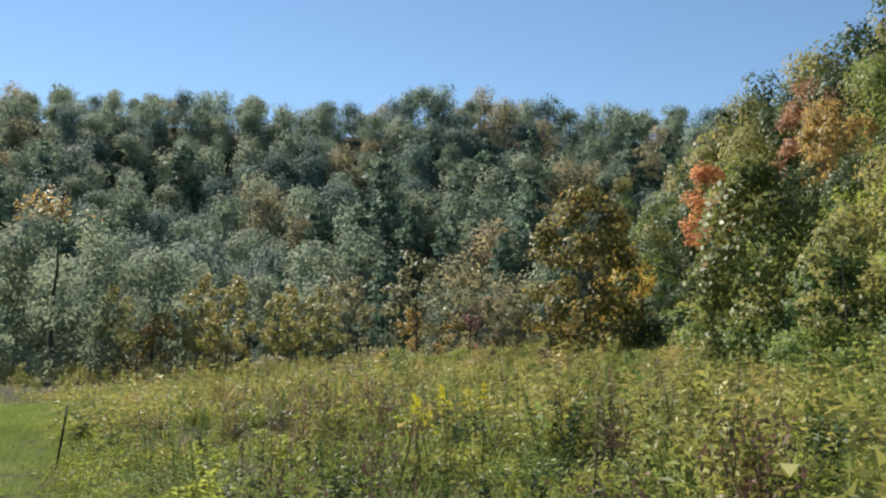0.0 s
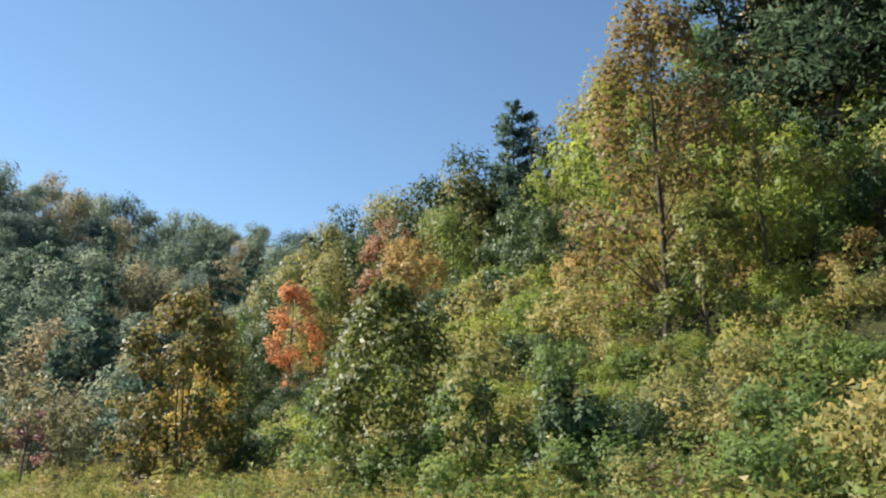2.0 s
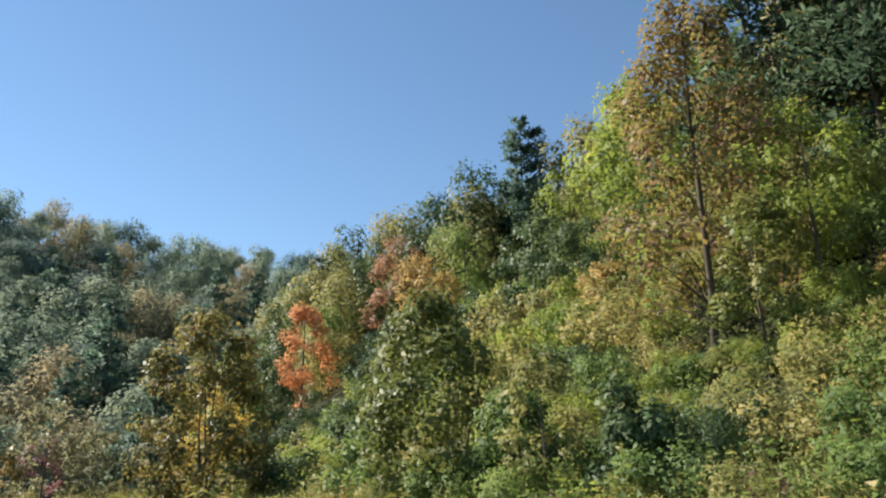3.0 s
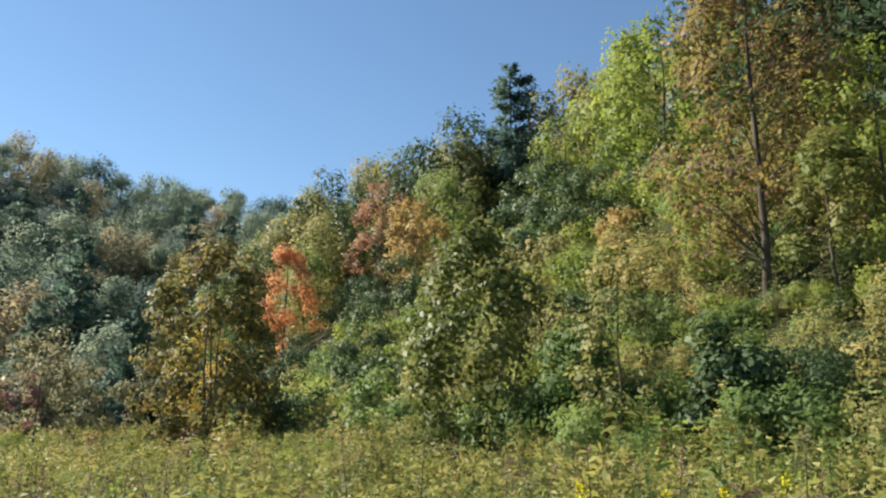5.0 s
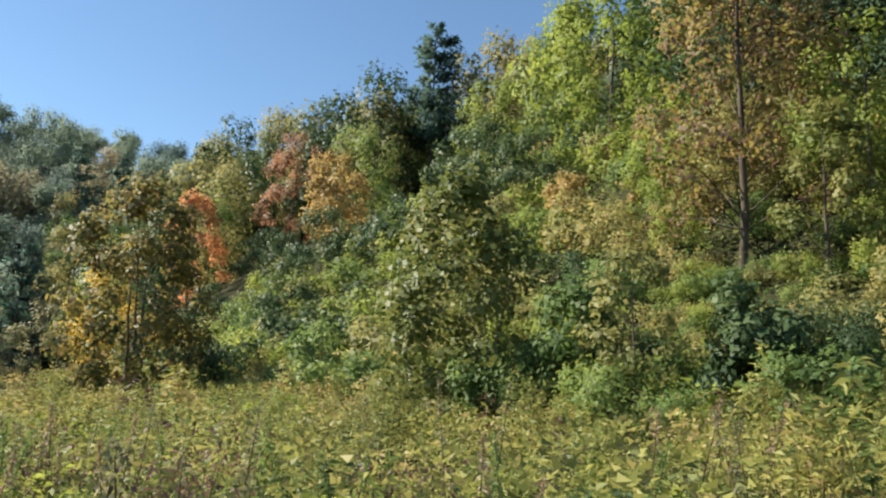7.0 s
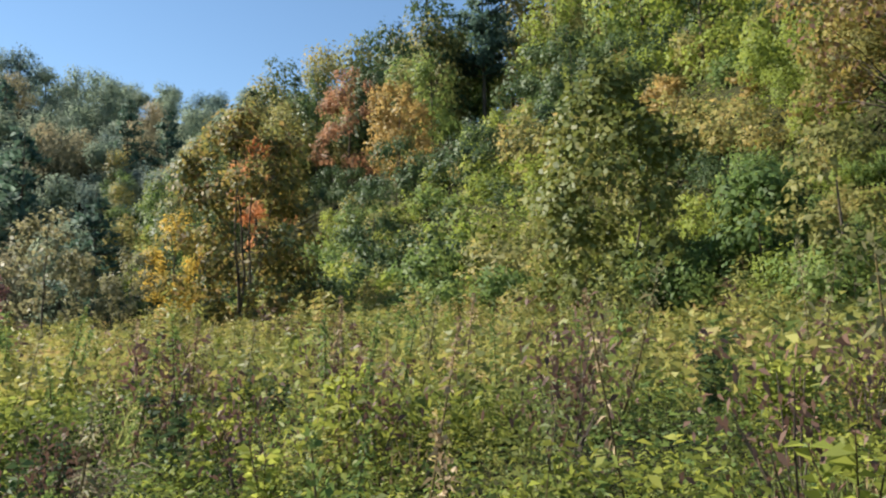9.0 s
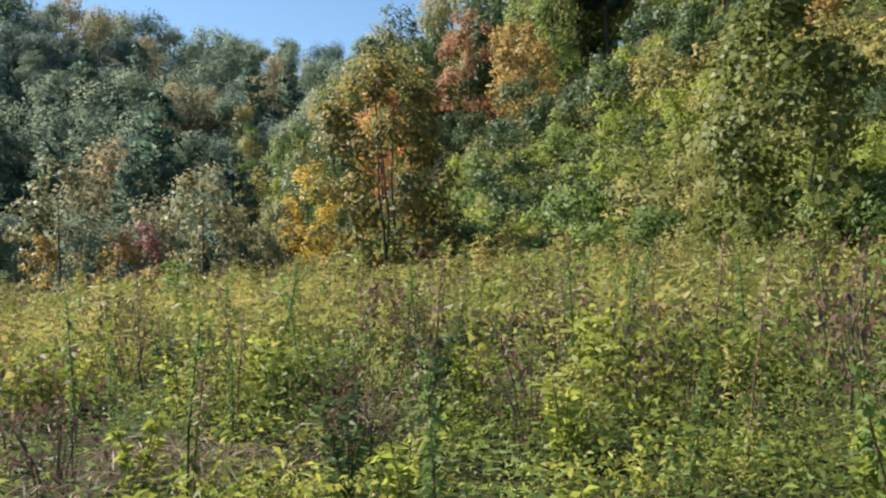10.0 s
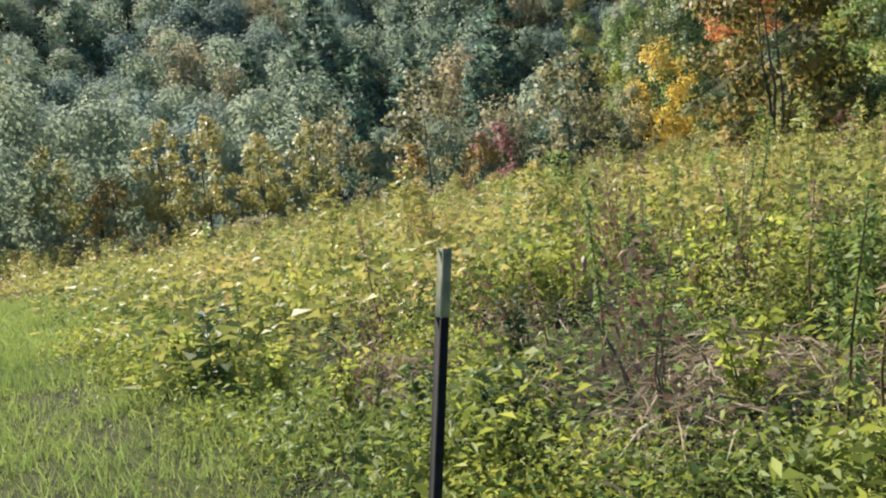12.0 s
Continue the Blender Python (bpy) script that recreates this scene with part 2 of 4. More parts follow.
# ---- ground ----
def height(x, y):
    x, y = np.asarray(x, float), np.asarray(y, float)
    z = -0.5 + 0.08 * np.clip(x, -16, 13) - 0.4 * np.exp(-((x + 7) ** 2 + (y - 11.5) ** 2) / 60)
    z = z + 0.06 * np.sin(x * 0.9 + 1.3 * np.sin(y * 0.31)) * np.cos(y * 0.7) + 0.12 * np.sin(x * 0.23 + y * 0.17)
    d = x - (6.2 + 0.13 * np.clip(y, -40, 400))
    d = 1.2 * np.log1p(np.exp(np.clip(d / 1.2, -40, 300)))
    d = np.minimum(d, 2000)
    hill = -4 * np.log(np.exp(-0.7 * d / 4) + math.exp(-28 / 4)) + 4 * math.log(1 + math.exp(-7))
    hill = hill - 1.25 * np.exp(-((d - 5.2) / 4.5) ** 2) * (1 - np.exp(-d / 1.5))
    hill = hill * (1 + 0.3 * np.clip((y - 85) / 40, 0, 1))
    hill = hill * np.clip((y + 60) / 50, 0, 1) * np.clip((420 - x) / 300, 0, 1)
    r = np.clip(np.minimum(y, 236) - 95, 0, None)
    ridge = 0.18 * r + 0.00205 * r * r + (1.0 * np.exp(-((x + 85) / 45) ** 2) - 10.0 * np.clip((x + 5) / 50, 0, 1)) * np.clip(r / 137, 0, 1) + 2.5 * np.sin(x * 0.045 + 0.6) * np.clip(r / 100, 0, 1)
    ridge = np.clip(ridge + 0.3 * np.clip(y - 238, 0, 45) - 0.2 * np.clip(y - 285, 0, None), 0, None)
    return z + np.maximum(hill, ridge) + 0.25 * np.minimum(hill, ridge)


def ground_z(x, y):
    return float(height(x, y))


def build_ground():
    def steps(lo, hi, step, far):
        mid = np.arange(lo, hi + 1e-6, step)
        out, g = [], step
        while True:
            g *= 1.35
            nxt = (out[-1] if out else 0) + g
            if nxt > far:
                break
            out.append(nxt)
        out = np.array(out)
        return np.concatenate([(lo - out)[::-1], mid, hi + out])
    xs, ys = steps(-30, 70, 1.0, 3500), steps(-14, 110, 1.0, 3500)
    X, Y = np.meshgrid(xs, ys)
    v = np.stack([X, Y, height(X, Y)], -1).reshape(-1, 3)
    i = np.arange(len(ys) - 1)[:, None] * len(xs) + np.arange(len(xs) - 1)[None]
    q = np.stack([i, i + 1, i + 1 + len(xs), i + len(xs)], -1).reshape(-1, 4)
    ob = new("ground", mesh_of("ground", v, q, SOIL, True))
    tagged(ob, "uneven meadow soil rising into wooded slopes", "ground", kind="structure")


build_ground()

# ---- trees ----
def wander(rng, h, lean=0.03, n=7, base=(0, 0)):
    z = np.linspace(0, h, n)
    x = base[0] + np.cumsum(rng.normal(0, lean * h / n, n)) * (z > 0)
    y = base[1] + np.cumsum(rng.normal(0, lean * h / n, n)) * (z > 0)
    return np.stack([x, y, z], 1)


def broadleaf(name, h, r, bottom, n_leaf, leaf, seed, material, label, stems=1, girth=0.012, clumps=34, bark=BARK, top=0.05, lobes=0.22, limbs=9, width=0.34, tri=False, reach=1.0, low=0.85, cap=None, rough=0.35):
    """A tree: stem or stems, limbs out to the clumps, and a crown of leaves in those clumps."""
    rng = rng_of(seed)
    root = tagged(new(name), label, "tree")
    wood_limbs, centres = [], []
    trunks = []
    for s in range(stems):
        off = rng.normal(0, 0.09 * r, 2) if stems > 1 else (0, 0)
        line = wander(rng, h * (0.93 if s == 0 else rng.uniform(0.7, 0.9)), 0.07 if stems > 1 else 0.045, 8, off)
        if stems > 1:
            line[:, :2] += np.outer(line[:, 2] / h, rng.normal(0, 0.4 * r, 2))
        line[0, 2] = -0.5
        g = girth * h * (1 if stems == 1 else 0.62)
        trunks.append((line, np.linspace(g, g * 0.12, len(line)), g))
    for k in range(clumps):
        f = rng.uniform(0, 1) ** low
        z = h * (bottom + (1 - bottom) * f) * (0.96 - 0.35 * (1 - reach))
        prof = max(0.02, 1 - (abs(f - 0.36) / (0.66 if f > 0.36 else 0.8)) ** 2) ** (0.5 + top)
        a = rng.uniform(0, 2 * math.pi)
        rad = r * prof * reach * rng.uniform(0.3, 1.0) ** 0.6
        centres.append((rad * math.cos(a), rad * math.sin(a), z))
    centres = np.array(centres)
    for k in range(min(limbs, clumps)):
        line, _, g = trunks[k % stems]
        c = centres[k]
        z0 = max(h * bottom * 0.8, c[2] - 0.5 * np.linalg.norm(c[:2]) - 0.05 * h)
        p0 = np.array([np.interp(z0, line[:, 2], line[:, j]) for j in range(3)])
        mid = (p0 + c) / 2 + np.array([0, 0, 0.08 * r])
        w = g * 0.26 * max(0.25, 1 - z0 / h)
        wood_limbs.append(tube([p0, mid, c], [w, w * 0.65, w * 0.15], 4))
    for line, rad, _ in trunks:
        v, q = tube(line, rad, 8 if n_leaf > 3000 else 6)
        part_of("trunk", v, q, bark, root, smooth=True)
    if wood_limbs and n_leaf > 4000:
        for v, q in wood_limbs:
            part_of("limb", v, q, bark, root)
    elif wood_limbs:
        v, q = joined(wood_limbs)
        tagged(part_of("branchwork", v, q, bark, root), kind="stuff")
    p, d, off = spread(centres, n_leaf, lobes * r + 0.12, rng)
    d = rng.normal(size=d.shape)
    d[:, 2] -= 0.3
    way = outward(p, np.array([0, 0, h * (0.3 + 0.4 * bottom)]), off, rng, 0.0)
    tops = (p[:, 2] > 0.78 * h) & (np.sin(p[:, 0] * 1.3) + np.sin(p[:, 1] * 1.1 + 1) > -0.6) if cap else np.zeros(len(p), bool)
    for which, mat, words in ((~tops, material, ""), (tops, cap, "bronze-orange leaves at the top")):
        if which.any():
            v, q, nm = foliage(p[which], d[which], leaf, width, rng, 0.1, tri, way[which], rough)
            part_of("crown", v, q, mat, root, words, normals=nm)
    return root


def pine(name, h, r, bottom, tufts, leaf, seed, label, material=None, blunt=False):
    """A pine with open, layered boughs of needle tufts."""
    rng = rng_of(seed)
    root = tagged(new(name), label, "tree")
    line = wander(rng, h, 0.015, 7)
    line[0, 2] = -0.6
    v, q = tube(line, np.linspace(0.013 * h, 0.02, 7), 6)
    part_of("trunk", v, q, BARK, root, smooth=True)
    boughs, ps, ds = [], [], []
    levels = 15
    for k in range(levels):
        f = (k + rng.uniform(-0.3, 0.3)) / levels
        z = h * (bottom + (1 - bottom) * max(f, 0))
        ln = r * (1 - f) ** 0.7 * (0.6 + 0.4 * min(1, f * 5))
        if blunt:
            ln = 0.95 * r * (1 - max(f, 0) ** 4.5) * (0.8 + 0.2 * math.sin(9 * f))
        for j in range(5):
            a = rng.uniform(0, 2 * math.pi)
            L = ln * rng.uniform(0.55, 1.15)
            tip = np.array([math.cos(a) * L, math.sin(a) * L, z + L * rng.uniform(-0.08, 0.22)])
            p0 = np.array([0, 0, z - 0.1 * L])
            boughs.append(tube([p0, (p0 + tip) / 2 - (0, 0, 0.06 * L), tip], [0.05 + 0.01 * L, 0.04, 0.015], 3))
            m = max(4, int(tufts * L / (r * levels * 5 * 0.45)))
            t = rng.uniform(0.25, 1.03, m)[:, None]
            c = p0 + (tip - p0) * t + rng.normal(size=(m, 3)) * np.array([0.16, 0.16, 0.1]) * (0.4 + L * 0.55)
            ps.append(c)
            ds.append(np.tile((tip - p0) / (L + 0.01), (m, 1)) * 0.7 + rng.normal(size=(m, 3)) * 0.6 + np.array([0, 0, 0.35]))
    v, q = joined(boughs)
    tagged(part_of("branchwork", v, q, BARK, root), kind="stuff")
    p, d = np.concatenate(ps), np.concatenate(ds)
    way = p * (1, 1, 0) / (np.linalg.norm(p[:, :2], axis=1, keepdims=True) + 0.1) + np.array([0, 0, 0.75])
    v, q, nm = foliage(p, d, leaf, 0.2, rng, 0.05, False, way, 0.7, 0.25)
    part_of("needles", v, q, material or LEAF["needle"], root, normals=nm)
    return root


def stand(template, spots, group, tilt=0):
    """Stands a tree at each spot (x, y, scale, stretch), turned at random; the first spot takes the template itself."""
    rng = rng_of(len(spots) * 7 + len(group))
    tagged(template, group=group)
    for k, (x, y, s, up) in list(enumerate(spots))[::-1]:
        m = pose(x, y, ground_z(x, y) - 0.05, rng.uniform(-tilt, tilt), rng.uniform(-tilt, tilt), rng.uniform(0, 360)) @ Matrix.Diagonal((s, s, s * up, 1))
        if k:
            copy_thing(template, m)
        else:
            template.matrix_basis = m


# the trees that stand out singly
def single(tree, x, y, turn=0, dz=0):
    tree.matrix_basis = pose(x, y, ground_z(x, y) + dz, 0, 0, turn)
    return tree


single(broadleaf("slender_tree", 11.4, 2.75, 0.1, 10000, 0.16, 11, LEAF["browning"], "tall slender tree with thin brown and yellow leaves on the slope", girth=0.0105, clumps=90, top=0.25, lobes=0.2, limbs=60), 15.6, 17.6)
single(broadleaf("many_stemmed_tree", 8.3, 2.5, 0.02, 9500, 0.21, 12, LEAF["browning"], "round many-stemmed tree with browning leaves at the meadow edge", stems=4, clumps=90, top=0.0, limbs=30, lobes=0.2, low=1.35), 6.5, 36.0)
single(broadleaf("young_tree", 5.7, 1.85, 0.04, 6500, 0.16, 13, LEAF["glossy"], "dense young tree with large shiny green leaves", stems=2, clumps=120, top=0.3, limbs=30, width=0.4, lobes=0.22, low=1.2), 8.4, 20.8)
single(broadleaf("yellow_tree", 8.5, 2.5, 0.1, 4000, 0.24, 14, LEAF["yellow"], "small tree with bright yellow leaves behind the meadow", clumps=40, lobes=0.3), 15.9, 70.0)
single(broadleaf("orange_tree", 12.8, 3.0, 0.1, 4200, 0.27, 15, LEAF["orange"], "narrow tree in vivid orange autumn leaf on the slope", clumps=34, top=0.5, lobes=0.28), 26.7, 79.3)
single(broadleaf("rust_tree", 14, 4.0, 0.12, 4200, 0.3, 16, LEAF["rust"], "broad tree with rust-brown autumn leaves on the slope", clumps=34), 39.7, 84.7)
single(broadleaf("amber_tree", 9.5, 3.0, 0.12, 2400, 0.3, 17, LEAF["amber"], "tree with golden amber leaves on the slope", clumps=30), 33.0, 65.0)
single(broadleaf("amber_tree", 8.5, 2.6, 0.12, 2200, 0.3, 18, LEAF["amber"], "smaller tree with golden amber leaves among shrubs", clumps=30), 30.6, 61.0)
single(broadleaf("plum_tree", 5.5, 1.7, 0.1, 1200, 0.25, 19, LEAF["plum"], "small tree with plum-red leaves at the wood edge", clumps=22), 3.6, 74.0)
single(broadleaf("lime_tree", 9.5, 3.0, 0.1, 2600, 0.26, 20, LEAF["lime"], "tree with yellow-green leaves on the steep slope", clumps=40), 40.6, 53.4)
single(broadleaf("lime_tree", 10.5, 3.0, 0.1, 3400, 0.24, 21, LEAF["lime"], "taller tree with yellow-green leaves near the crest", clumps=46), 27.5, 31.0)
# main crown takes the ridge leaf colour with haze mixed in, amber cap above
single(broadleaf("bronze_topped_tree", 15.0, 5.6, 0.03, 9000, 0.32, 22, LEAF["ridge"], "large old tree with bronze-tinted crown beside the meadow", clumps=40, tri=True, lobes=0.27, reach=0.85, low=1.3, cap=LEAF["amber"]), -29.3, 59.0)
single(pine("white_pine", 21.5, 4.8, 0.25, 6500, 0.55, 23, "tall dark pine standing above the crest", blunt=True), 53.2, 76.8)

HILL = ["green", "dark", "olive", "lime", "green", "olive"]
kinds = {}
for k, col in enumerate(("green", "dark", "olive", "lime")):
    kinds[col] = [broadleaf("broadleaf_tree", 11.5, 4.1, 0.03, 2600, 0.32, 40 + 2 * k + j, LEAF[col], "broadleaf tree in %s leaf in the slope woods" % {"green": "mid-green", "dark": "dark green", "olive": "olive and tan", "lime": "yellow-green"}[col], clumps=20, top=0.15 * j - 0.05, lobes=0.36, reach=0.7, tri=True, width=0.42, rough=0.28) for j in (0, 1)]
hill_spots = {col: [[], []] for col in kinds}
rng = rng_of(5)
taken = [(26.7, 79.3), (39.7, 84.7), (33, 65), (30.6, 61), (40.6, 53.4), (27.5, 31), (53.2, 76.8), (15.9, 70), (15.5, 17.5)]
for _ in range(6000):
    y = rng.uniform(2, 175); d = rng.uniform(1, 58); x = 6.2 + 0.13 * y + d
    if (y < 48 and d < 15 + 0.1 * (48 - y)) or (48 <= y < 75 and d < 7) or len(taken) > 190 or x < 0.24 * y - 4:
        continue
    gap = 5.0 if y < 90 else 6.4
    if min((x - a) ** 2 + (y - b) ** 2 for a, b in taken) < gap * gap:
        continue
    if any(math.hypot(x - u, y - v) < math.hypot(a - u, b - v) and abs(math.atan2(a - u, b - v) - math.atan2(x - u, y - v)) < 0.06 for a, b in taken[:5] + taken[6:7] * (y > 42) for u, v in ((0, 0), (-3.5, 6.5), (-6, 10.5))):
        continue
    taken.append((x, y))
    col = HILL[rng.integers(len(HILL))] if y > 36 else ("green", "dark", "dark", "green", "olive")[rng.integers(5)]
    hill_spots[col][rng.integers(2)].append((x, y, rng.uniform(0.75, 1.15), rng.uniform(0.85, 1.25)))
hill_spots["dark"][0] += [(45, 88, 1.25, 1.05), (57, 84, 1.2, 1.1), (42, 96, 1.2, 1.15), (51, 90, 1.2, 1.1), (34, 104, 1.1, 1.1), (50, 122, 1.4, 1.2), (42, 112, 1.3, 1.2), (60, 112, 1.35, 1.15), (64, 95, 1.3, 1.1), (49.4, 82.2, 1.5, 1.15), (46.5, 86.5, 1.45, 1.1), (60, 62, 1.35, 1.05)]
hill_spots["olive"][0] += [(36.5, 93, 1.2, 1.0), (49, 80, 1.2, 1.1), (47, 93, 1.3, 1.15), (39, 101, 1.2, 1.1), (55, 92, 1.25, 1.1), (46, 118, 1.35, 1.2), (38, 109, 1.3, 1.2), (55, 117, 1.4, 1.15), (37, 119, 1.2, 1.2), (58, 101, 1.3, 1.1), (56.7, 71, 1.45, 1.12), (58.6, 66, 1.4, 1.1)]
for col in kinds:
    for j in (0, 1):
        stand(kinds[col][j], hill_spots[col][j], "trees of the slope woods")
dark_pine = pine("hemlock", 16, 4.4, 0.05, 4200, 0.4, 24, "dark evergreen with drooping boughs on the steep slope", LEAF["hemlock"])
stand(dark_pine, [(25, 18, 1, 1), (22, 15.5, 0.85, 1), (24, 21.5, 0.85, 1), (21.5, 12, 0.75, 1), (26, 14.5, 1, 1), (24.5, 11, 0.9, 1), (28, 13, 1.1, 1), (31, 20, 1.1, 1.1), (27, 8, 1, 1), (34, 14, 1.2, 1), (36, 25, 1.1, 1), (23, 11.5, 0.7, 1), (62, 70, 1, 1), (45, 108, 1, 1), (40, 112, 1.1, 1)], "evergreens of the slope")

# the far ridge
far_kinds = []
# broadleaf crowns here carry distance haze in their leaf colour
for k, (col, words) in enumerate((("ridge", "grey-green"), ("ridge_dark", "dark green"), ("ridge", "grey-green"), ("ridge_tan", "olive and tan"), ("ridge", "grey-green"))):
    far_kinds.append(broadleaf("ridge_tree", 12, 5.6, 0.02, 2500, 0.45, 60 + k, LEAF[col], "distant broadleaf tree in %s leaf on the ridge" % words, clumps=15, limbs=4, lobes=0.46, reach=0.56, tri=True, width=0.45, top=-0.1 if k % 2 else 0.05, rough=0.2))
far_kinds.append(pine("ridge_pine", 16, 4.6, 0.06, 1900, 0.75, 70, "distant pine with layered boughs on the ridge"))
spots, rng = [], rng_of(9)
for _ in range(9000):
    y = rng.uniform(84, 258); x = rng.uniform(-0.6 * y - 10, 0.41 * y)
    if x > 6.2 + 0.13 * y - 3 and y < 150:
        continue
    if y < 100 and rng.random() < 0.4:
        continue
    gap = 6.6 if y < 130 else 7.6
    if spots and min((x - a[0]) ** 2 + (y - a[1]) ** 2 for a in spots) < gap * gap:
        continue
    spots.append((x, y, rng.uniform(0.75, 1.35) * (0.75 if y < 105 else 1), rng.uniform(0.75, 1.1)))
spots.sort(key=lambda a: a[1])
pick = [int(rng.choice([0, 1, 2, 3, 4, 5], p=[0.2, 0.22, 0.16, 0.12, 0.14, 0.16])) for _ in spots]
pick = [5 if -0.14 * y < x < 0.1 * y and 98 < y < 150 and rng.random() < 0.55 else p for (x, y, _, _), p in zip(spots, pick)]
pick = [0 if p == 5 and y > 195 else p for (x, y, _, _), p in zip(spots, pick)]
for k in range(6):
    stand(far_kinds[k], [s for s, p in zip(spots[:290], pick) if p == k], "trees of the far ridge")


def wood_mass(spots, pick):
    """The uncounted woods high on the ridge."""
    for k in range(6):
        pieces = {}
        for (x, y, s, up), p in zip(spots, pick):
            if p != k:
                continue
            a = rng.uniform(0, 6.28)
            c, n = math.cos(a) * s, math.sin(a) * s
            m = np.array([[c, -n, 0], [n, c, 0], [0, 0, s * up]])
            for ch in far_kinds[k].children:
                me = ch.data
                v = np.zeros(len(me.vertices) * 3, np.float32); me.vertices.foreach_get("co", v)
                q = np.zeros(len(me.loops), np.int32); me.loops.foreach_get("vertex_index", q)
                w = v.reshape(-1, 3) @ m.T + np.array([x, y, ground_z(x, y)])
                nm = SHADE[me.name] @ (m / s).T if me.name in SHADE else np.zeros_like(w)
                pieces.setdefault(me.materials[0].name, []).append((w, q.reshape(-1, me.polygons[0].loop_total), nm))
        for name, pc in pieces.items():
            v, q = joined([a[:2] for a in pc])
            nm = np.concatenate([a[2] for a in pc])
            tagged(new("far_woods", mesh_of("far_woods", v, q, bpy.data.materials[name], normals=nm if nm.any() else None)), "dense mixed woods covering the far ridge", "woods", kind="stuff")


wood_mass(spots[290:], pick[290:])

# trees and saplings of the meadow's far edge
# edge trees use the ridge leaf colour, lightened to stand in for haze
edge = broadleaf("edge_tree", 11, 4.0, 0.08, 4200, 0.3, 80, LEAF["ridge"], "leafy tree in hazed grey-green at the low end of the meadow", clumps=18, tri=True, lobes=0.32, reach=0.75)
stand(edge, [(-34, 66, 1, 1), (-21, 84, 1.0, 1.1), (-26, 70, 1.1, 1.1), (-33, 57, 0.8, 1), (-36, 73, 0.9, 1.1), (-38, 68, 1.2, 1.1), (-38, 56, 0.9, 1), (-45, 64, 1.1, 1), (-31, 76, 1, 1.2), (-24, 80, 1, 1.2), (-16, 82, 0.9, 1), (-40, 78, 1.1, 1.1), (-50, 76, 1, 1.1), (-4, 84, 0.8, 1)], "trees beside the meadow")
slim = broadleaf("meadow_sapling", 7.6, 1.9, 0.22, 2600, 0.2, 81, LEAF["olive"], "thin olive-leaved sapling standing in the meadow", girth=0.009, clumps=40, limbs=26, lobes=0.17)
stand(slim, [(-16.5, 59.3, 1.05, 1), (-15.5, 77, 1.1, 1), (-19.8, 64, 1, 1.1), (-26, 62, 0.9, 1.1), (-13.4, 63, 0.85, 1), (-10.0, 62.5, 0.9, 1)], "saplings in the meadow")
bare = broadleaf("meadow_sapling", 5.4, 1.7, 0.22, 1500, 0.18, 82, LEAF["dry"], "sparse sapling with dry brownish leaves in the meadow", girth=0.009, clumps=36, limbs=30, lobes=0.16)
stand(bare, [(1.34, 42.2, 1, 1), (-11, 79, 1.6, 1.05), (-2.6, 66, 1.6, 1.1), (-8.6, 70, 1.35, 1.1), (2.9, 39, 0.45, 1), (4.6, 52, 0.9, 1), (9, 58, 1, 1)], "saplings in the meadow")
gold = broadleaf("amber_sapling", 4.6, 1.5, 0.06, 1100, 0.22, 83, LEAF["amber"], "bushy small tree with golden brown leaves", clumps=26)
stand(gold, [(-23.5, 65.0, 1.15, 1), (0.5, 62, 0.9, 1), (-3.5, 72, 1.1, 1)], "saplings in the meadow")

# young trees on the lower slope
single(broadleaf("slope_sapling", 5.6, 2.0, 0.1, 3000, 0.14, 30, LEAF["lime"], "small layered tree with yellow-green leaves on the slope", clumps=40, limbs=20, lobes=0.16), 16.2, 14.5)
single(broadleaf("slope_sapling", 4.5, 1.25, 0.08, 2400, 0.14, 31, LEAF["glossy"], "slim sapling with shiny grey-green leaves on the slope", clumps=36, limbs=18, lobes=0.18), 13.9, 14.6)
single(broadleaf("slope_sapling", 3.3, 0.9, 0.08, 1500, 0.12, 32, LEAF["olive"], "thin olive sapling among brambles at the slope's foot", clumps=30, limbs=16, lobes=0.2), 8.2, 15.8)
single(broadleaf("slope_sapling", 2.6, 1.2, 0.03, 2400, 0.13, 33, LEAF["green"], "low dense sapling in dark green leaf", clumps=30, limbs=12, lobes=0.22), 8.9, 17.6)
round_bush = broadleaf("round_bush_tree", 5.4, 2.6, 0.02, 2600, 0.22, 34, LEAF["dark"], "rounded grey-green bushy tree on the slope", clumps=24, tri=True, lobes=0.28, width=0.4)
stand(round_bush, [(27, 39, 1, 1), (24.5, 33.5, 0.8, 1), (29.5, 44, 1, 1), (22, 41, 0.7, 1), (19, 47, 0.8, 1), (24, 52, 0.9, 1), (14.5, 57, 0.6, 1), (21, 75, 0.75, 1), (20.5, 92, 0.8, 1), (24, 98, 0.9, 1), (28, 101, 0.9, 1), (23.5, 84, 0.7, 1), (31, 76, 0.75, 1), (34.5, 79, 0.75, 1), (22, 64, 0.7, 1), (18.5, 57.5, 0.7, 1), (31, 96, 0.9, 1), (21, 104, 1, 1), (26, 110, 1, 1), (19, 86, 0.7, 1), (29, 66, 0.7, 1)], "rounded bushes of the slope")

